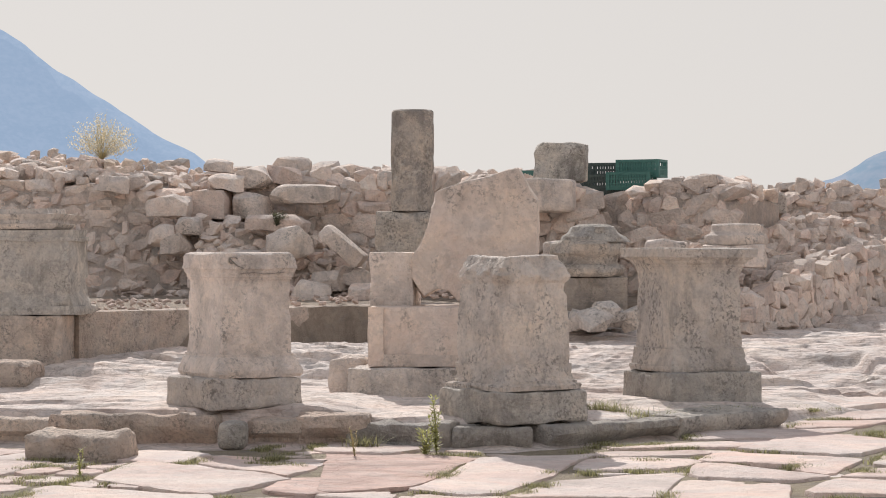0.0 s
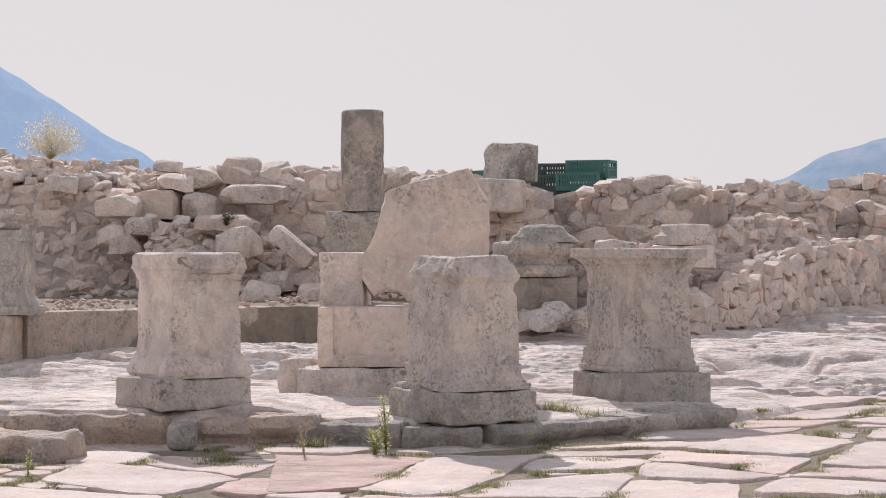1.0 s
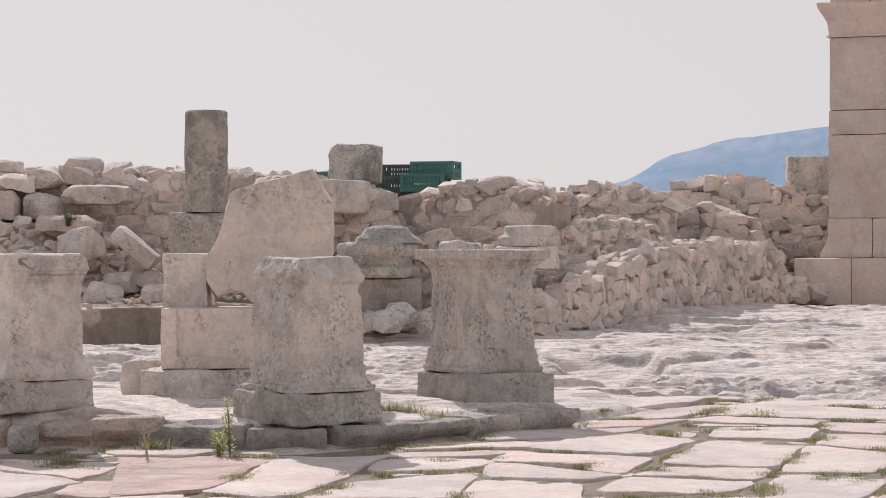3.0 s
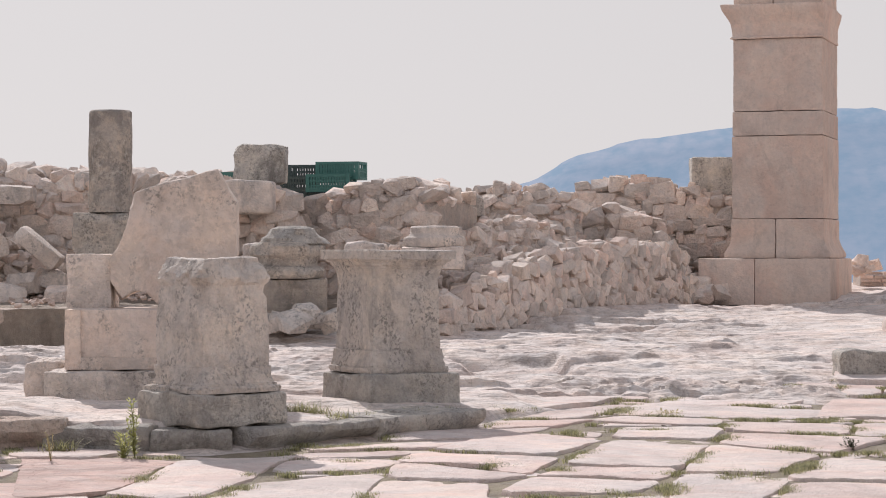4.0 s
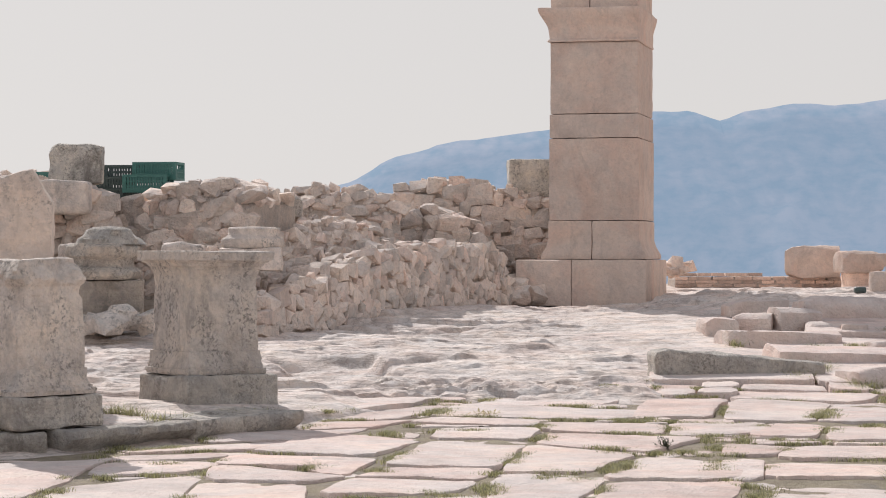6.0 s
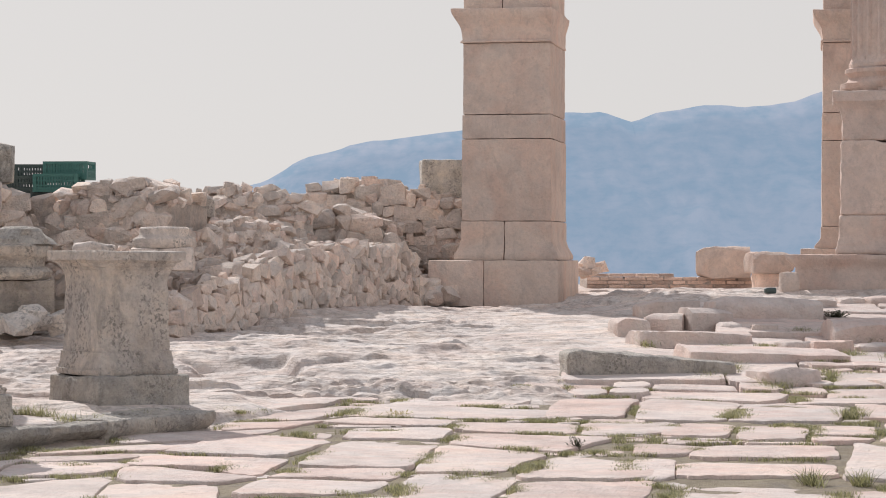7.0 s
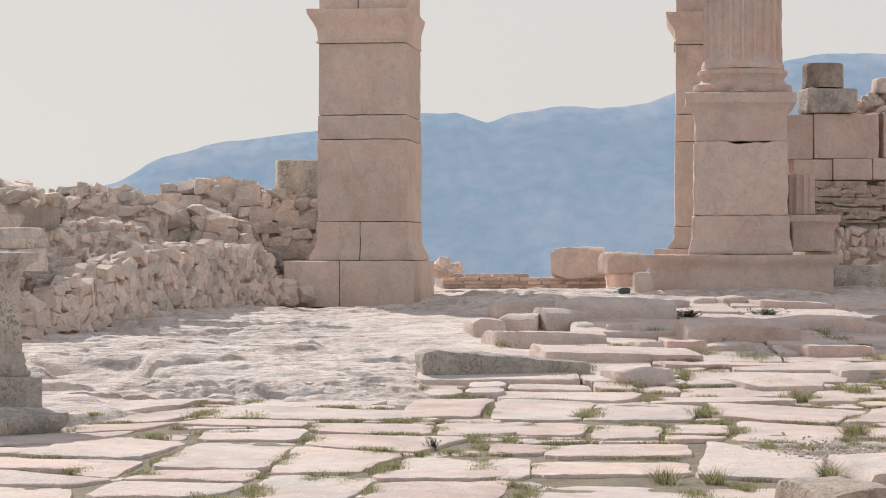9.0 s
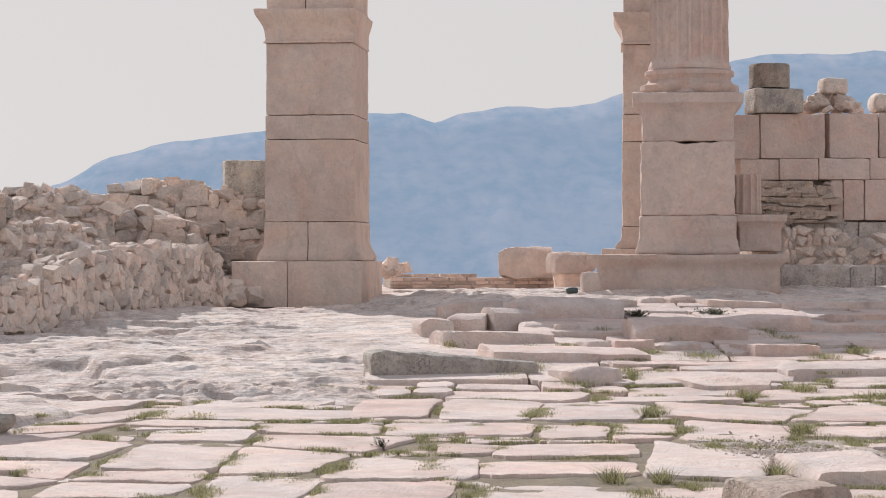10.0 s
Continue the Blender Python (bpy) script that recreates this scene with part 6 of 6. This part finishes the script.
gravel_bed = on_ground(east, 1440, 805)
STRIPS = ((10.6, 2.3), (12.9, 1.7), (14.6, 2.5), (17.1, 1.9), (19.0, 2.3), (21.3, 1.9), (23.2, 2.4), (25.6, 1.8), (27.4, 1.9))
panels = []
for v, high in STRIPS:
    u = -10.5 + rng.uniform(0, 1.5)
    while u < 11:
        wide = rng.uniform(1.8, 4.2)
        panels += divide(u, u + wide, v, v + high)
        u += wide
for k, (u0, u1, v0, v1) in enumerate(panels):
    x, y = paved((u0 + u1) / 2, (v0 + v1) / 2)
    cx, cy, deep = float(x), float(y), v1 - v0
    below = cy + deep / 2 < step_line(cx) + 0.05 or cx > 0.3
    if not (below and (cy < 20.2 + 0.2 * max(0, cx) or cx > 2.6 + 0.4 * (cy - 20.6))) or (cy > step_line(cx) and cx < 0.6):
        continue
    if abs(cx - gravel_bed.x) < 0.6 and abs(cy - gravel_bed.y) < 0.9:
        continue
    tries = [paved(u0 + f * (u1 - u0), v0 + g * (v1 - v0)) for f in (0.1, 0.3, 0.5, 0.7, 0.9) for g in (0.12, 0.35, 0.65, 0.88)]
    taken = sum(covered(float(p), float(q)) for p, q in tries)
    if taken > 2:
        # what is left of it is filled by smaller slabs or stays open
        pieces = []
        for f in range(3):
            for g in range(3):
                p0, q0, w, h = u0 + f * (u1 - u0) / 3, v0 + g * (v1 - v0) / 3, (u1 - u0) / 3, (v1 - v0) / 3
                if sum(covered(*map(float, paved(p0 + i * w, q0 + j * h))) for i, j in ((0.5, 0.5), (0.15, 0.15), (0.85, 0.15), (0.15, 0.85), (0.85, 0.85))) < 2:
                    pieces.append((p0, p0 + w, q0, q0 + h))
    else:
        pieces = [(u0, u1, v0, v1)]
    for i, (p0, p1, q0, q1) in enumerate(pieces):
        me, cx, cy, z = paving_slab(paved, p0, p1, q0, q1, p1 - p0, q1 - q0, 5000 + 7 * k + i, rng.uniform(0.0, 0.012))
        uneven = 0.009 if cy < 19 else 0.024
        lay(me, cx, cy, z, rng.uniform(-uneven, uneven) - (0.006 if taken <= 2 else 0.014) + (0.026 if cy > 20 else 0))
        f = np.linspace(0, 1, 30)
        for s, (px, py) in (("side", paved(np.full(30, p0), q0 + f * (q1 - q0))), ("front", paved(p0 + f * (p1 - p0), np.full(30, q0)))):
            joints.append((s, px, py, z))
# earth between the slabs
xs, ys = np.linspace(-8.0, 9.0, 260), np.linspace(11.0, 20.4, 150)
gx, gy = np.meshgrid(xs, ys)
shown = smooth(step_line(gx) - gy, 0.0, 0.3) * (gx < 0.5) + (gx >= 0.5) * smooth(-gy - 0.1 * gx, -20.3, -19.9)
gz = lie(gx, gy) - 0.020 + 0.007 * fbm(np.stack([gx, gy, 0 * gx], -1), 4.0, 3, 17) - 0.3 * (1 - shown)
i = np.arange(gx.size).reshape(gx.shape)
tagged(new("joint_soil", mesh_of("joint_soil", np.stack([gx, gy, gz], -1).reshape(-1, 3).tolist(), np.stack([i[:-1, :-1], i[:-1, 1:], i[1:, 1:], i[1:, :-1]], -1).reshape(-1, 4).tolist(), JOINT, 60)), "brown earth filling the joints of the paving", "soil", kind="structure")
n = 15
patch = [(gravel_bed.x + (i / (n - 1) - 0.5) * 1.2, gravel_bed.y + (j / (n - 1) - 0.5) * 2.2) for j in range(n) for i in range(n)]
bumps = value_noise(np.array([(x * 3, y * 3, 0.0) for x, y in patch]), 12) * 0.012
tagged(new("soil_patch", mesh_of("soil_patch", [(x, y, ground_at(x, y) - 0.012 + b) for (x, y), b in zip(patch, bumps)], [[j * n + i, j * n + i + 1, (j + 1) * n + i + 1, (j + 1) * n + i] for j in range(n - 1) for i in range(n - 1)], MORTAR, 60)), "pinkish earth bared where a slab is missing", "soil", kind="structure")
pv, pf = [], []
for k in range(1800):
    me = STONES[rng.integers(len(STONES))]
    x, y = gravel_bed.x + rng.normal(0, 0.20), gravel_bed.y + rng.normal(0, 0.5)
    s = rng.choice([0.010, 0.014, 0.020, 0.030], p=[0.5, 0.37, 0.11, 0.02]) * rng.uniform(0.8, 1.3)
    m = pose(x, y, ground_at(x, y) - 0.008 + 0.3 * s, *rng.uniform(-40, 40, 3)) @ Matrix.Diagonal((s * 1.4, s, s * 0.8, 1))
    base = len(pv)
    pv += [tuple(m @ c.co) for c in me.vertices]
    pf += [[base + i for i in f.vertices] for f in me.polygons]
tagged(new("gravel", mesh_of("gravel", pv, pf, RUBBLE)), "pinkish gravel where a paving slab is missing", "gravel", kind="stuff")


# ---- plants ----
def blades(spots, high, wide, per, seed, spread):
    rng = np.random.default_rng(seed)
    verts, faces = [], []
    for x, y, z in spots:
        for k in range(per):
            a, lean = rng.uniform(0, 2 * math.pi), rng.uniform(0.4, 2.3)
            h = high * rng.uniform(0.4, 1.15)
            bx, by = x + rng.normal(0, spread), y + rng.normal(0, spread)
            dx, dy = math.cos(a), math.sin(a)
            px, py = -dy * wide / 2, dx * wide / 2
            i = len(verts)
            verts += [(bx - px, by - py, z - 0.01), (bx + px, by + py, z - 0.01), (bx + dx * lean * h * 0.45 + px * 0.7, by + dy * lean * h * 0.45 + py * 0.7, z + h * 0.6), (bx + dx * lean * h * 0.45 - px * 0.7, by + dy * lean * h * 0.45 - py * 0.7, z + h * 0.6), (bx + dx * lean * h, by + dy * lean * h, z + h)]
            faces += [[i, i + 1, i + 2, i + 3], [i + 3, i + 2, i + 4]]
    return verts, faces


spots = []
rng = np.random.default_rng(9)
for s, px, py, z in joints:
    if py[0] > 25:
        continue
    lush = float(smooth(px[0], -1.5, 2.5))
    for go in range(2):
        if rng.random() < ((0.42 + 0.34 * lush) if s == "side" else (0.10 + 0.22 * lush)):
            s0, s1 = rng.uniform(0, 0.7), rng.uniform(0.15, 0.5)
            wide = rng.uniform(0.012, 0.055)
            length = abs(px[-1] - px[0]) + abs(py[-1] - py[0])
            for f in np.linspace(s0, min(1.0, s0 + s1), int(length * s1 * rng.uniform(25, 75)) + 3):
                k = f * 29
                spots.append((float(np.interp(k, range(30), px)) + rng.normal(0, wide), float(np.interp(k, range(30), py)) + rng.normal(0, wide), z - 0.012))
tagged(new("grass", mesh_of("grass", *blades(spots, 0.026, 0.0042, 20, 3, 0.030), GRASS)), "short green grass growing in the paving joints", "grass", kind="stuff")
spots = []
for x, y, r in ((936, 621, 0.10), (1152, 628, 0.10), (1186, 606, 0.12), (1243, 635, 0.20), (1102, 663, 0.16), (1020, 684, 0.16), (1325, 702, 0.10), (1378, 601, 0.14), (1460, 634, 0.14), (1520, 624, 0.14), (1284, 682, 0.14), (1150, 733, 0.10), (1416, 760, 0.07), (1372, 835, 0.06), (1081, 848, 0.06), (1170, 848, 0.05), (1561, 702, 0.12), (1420, 690, 0.16), (940, 655, 0.20), (900, 668, 0.15), (800, 612, 0.1), (1340, 585, 0.2), (1070, 590, 0.12)):
    c = on_ground(east, x, y)
    for k in range(int(260 * r)):
        px, py = c.x + rng.normal(0, r * 0.55), c.y + rng.normal(0, r * 0.9)
        spots.append((px, py, ground_at(px, py) - 0.02))
for x, y, r in ((1057, 726, 0.06), (1092, 729, 0.05), (1152, 756, 0.08), (1182, 752, 0.06), (1290, 742, 0.06), (1330, 735, 0.05), (640, 790, 0.05), (870, 782, 0.04)):
    c = on_ground(west, x, y)
    for k in range(int(300 * r)):
        px, py = c.x + rng.normal(0, r), c.y + rng.normal(0, r * 0.6)
        spots.append((px, py, ground_at(px, py) - 0.02))
tagged(new("grass", mesh_of("grass", *blades(spots, 0.10, 0.006, 10, 4, 0.02), GRASS)), "taller yellow-green grass tufts among the displaced blocks", "grass", kind="stuff")


def stalk_plant(name, at, high, stems, seed, label, material, leaf=0.03, bush=0.10, group=""):
    rng = np.random.default_rng(seed)
    verts, faces = [], []
    lv, lf = [], []
    for s in range(stems):
        a, lean = rng.uniform(0, 2 * math.pi), rng.uniform(0.0, 1.0) * bush
        h = high * rng.uniform(0.6, 1.0)
        pts = [Vector((math.cos(a) * lean * f ** 1.3 + rng.normal(0, 0.004), math.sin(a) * lean * f ** 1.3 + rng.normal(0, 0.004), h * f)) for f in np.linspace(0, 1, 6)]
        for p, q in zip(pts, pts[1:]):
            i = len(verts)
            r = 0.0028
            for c in (p, q):
                verts += [(c.x + r, c.y, c.z), (c.x - 0.5 * r, c.y + 0.87 * r, c.z), (c.x - 0.5 * r, c.y - 0.87 * r, c.z)]
            faces += [[i, i + 1, i + 4, i + 3], [i + 1, i + 2, i + 5, i + 4], [i + 2, i, i + 3, i + 5]]
        for f in np.linspace(0.12, 1, int(22 * h / 0.3) + 4):
            c = pts[0].lerp(pts[-1], f)
            b = rng.uniform(0, 2 * math.pi)
            d = Vector((math.cos(b), math.sin(b), rng.uniform(0.1, 0.8))) * leaf * rng.uniform(0.6, 1.3)
            e = Vector((-math.sin(b), math.cos(b), 0)) * leaf * 0.22
            i = len(lv)
            lv += [tuple(c), tuple(c + d * 0.5 + e), tuple(c + d), tuple(c + d * 0.5 - e)]
            lf.append([i, i + 1, i + 2, i + 3])
    t = thing(name, at, label, "plant", group)
    stalk = part("stalk", mesh_of("stalk", verts, faces, material), t)
    part("foliage", mesh_of("foliage", lv, lf, material), stalk)
    return t


def rooted(sight, x, y, d):
    p = on_ground(sight, x, y)
    return (p.x, p.y, p.z - 0.03)


stalk_plant("weed", rooted(west, 772, 800, 15.6), 0.42, 7, 1, "upright green weed with small leaves in a joint", WEED, 0.04, 0.06, "weeds")
stalk_plant("weed", rooted(west, 752, 802, 15.5), 0.2, 10, 2, "bushy green weed growing from a joint", WEED, 0.045, 0.14, "weeds")
stalk_plant("weed", rooted(west, 627, 805, 15.5), 0.22, 4, 3, "thin reddish weed in a joint", DRY, 0.02, 0.06, "weeds")
stalk_plant("weed", rooted(west, 140, 835, 14.6), 0.2, 4, 4, "thin yellowish weed below the step", WEED, 0.025, 0.05, "weeds")
stalk_plant("weed", rooted(east, 675, 792, 15.7), 0.1, 14, 5, "dark low weed in a joint", DARKLEAF, 0.03, 0.12, "weeds")
stalk_plant("weed", rooted(east, 350, 735, 18.6), 0.05, 12, 6, "dry brown leaves caught in a joint", DRY, 0.04, 0.16, "weeds")
stalk_plant("thorn_bush", rooted(east, 1128, 562, 29), 0.12, 46, 7, "dark thorny cushion plant between the stones", DARKLEAF, 0.045, 0.2, "thorn bushes")
stalk_plant("thorn_bush", rooted(east, 1262, 558, 29), 0.11, 60, 8, "wide dark thorny cushion plant between the stones", DARKLEAF, 0.045, 0.3, "thorn bushes")
stalk_plant("thorn_bush", rooted(east, 943, 563, 29), 0.18, 30, 9, "grey-green cushion plant beside a block", WEED, 0.04, 0.16, "thorn bushes")
sb = west(181, 283, 30.4)


def broom(at, reach, seed):
    """A round airy shrub: thin stems that fan out from one root, each tipped with pale tufts."""
    rng = np.random.default_rng(seed)
    sv, sf, lv, lf = [], [], [], []
    for k in range(200):
        a, up = rng.uniform(0, 2 * math.pi), rng.uniform(0.25, 1.0)
        d = Vector((math.cos(a) * math.sqrt(1 - up * up) * 0.8, math.sin(a) * math.sqrt(1 - up * up) * 0.8, up))
        length = reach * rng.uniform(0.75, 1.0)
        side = Vector((-d.y, d.x, 0)).normalized() * 0.0022
        bend = Vector(rng.normal(0, 0.03, 3))
        p0, p1, p2 = Vector((0, 0, 0)), d * length * 0.55 + bend, d * length
        i = len(sv)
        for c, w in ((p0, 1.5), (p1, 1.0), (p2, 0.5)):
            sv += [tuple(c - side * w), tuple(c + side * w)]
        sf += [[i, i + 1, i + 3, i + 2], [i + 2, i + 3, i + 5, i + 4]]
        for f in np.linspace(0.4, 1.04, 12):
            c = p0.lerp(p1, f * 2) if f < 0.5 else p1.lerp(p2, f * 2 - 1)
            c = c + Vector(rng.normal(0, 0.012, 3))
            e, g = Vector(rng.normal(0, 1, 3)).normalized() * 0.017, Vector(rng.normal(0, 1, 3)).normalized() * 0.009
            i = len(lv)
            lv += [tuple(c - e), tuple(c - g), tuple(c + e), tuple(c + g)]
            lf.append([i, i + 1, i + 2, i + 3])
    t = thing("shrub", at, "pale dry broom-like shrub on top of the wall", "shrub")
    stalk = part("stalk", mesh_of("stalk", sv, sf, DRY), t)
    part("foliage", mesh_of("foliage", lv, lf, STRAW), stalk)


broom(sb, 0.68, 10)
stalk_plant("shrub", west(490, 402, 28.3), 0.2, 20, 11, "small grey-green thistle among the stones", GREYLEAF, 0.05, 0.18)
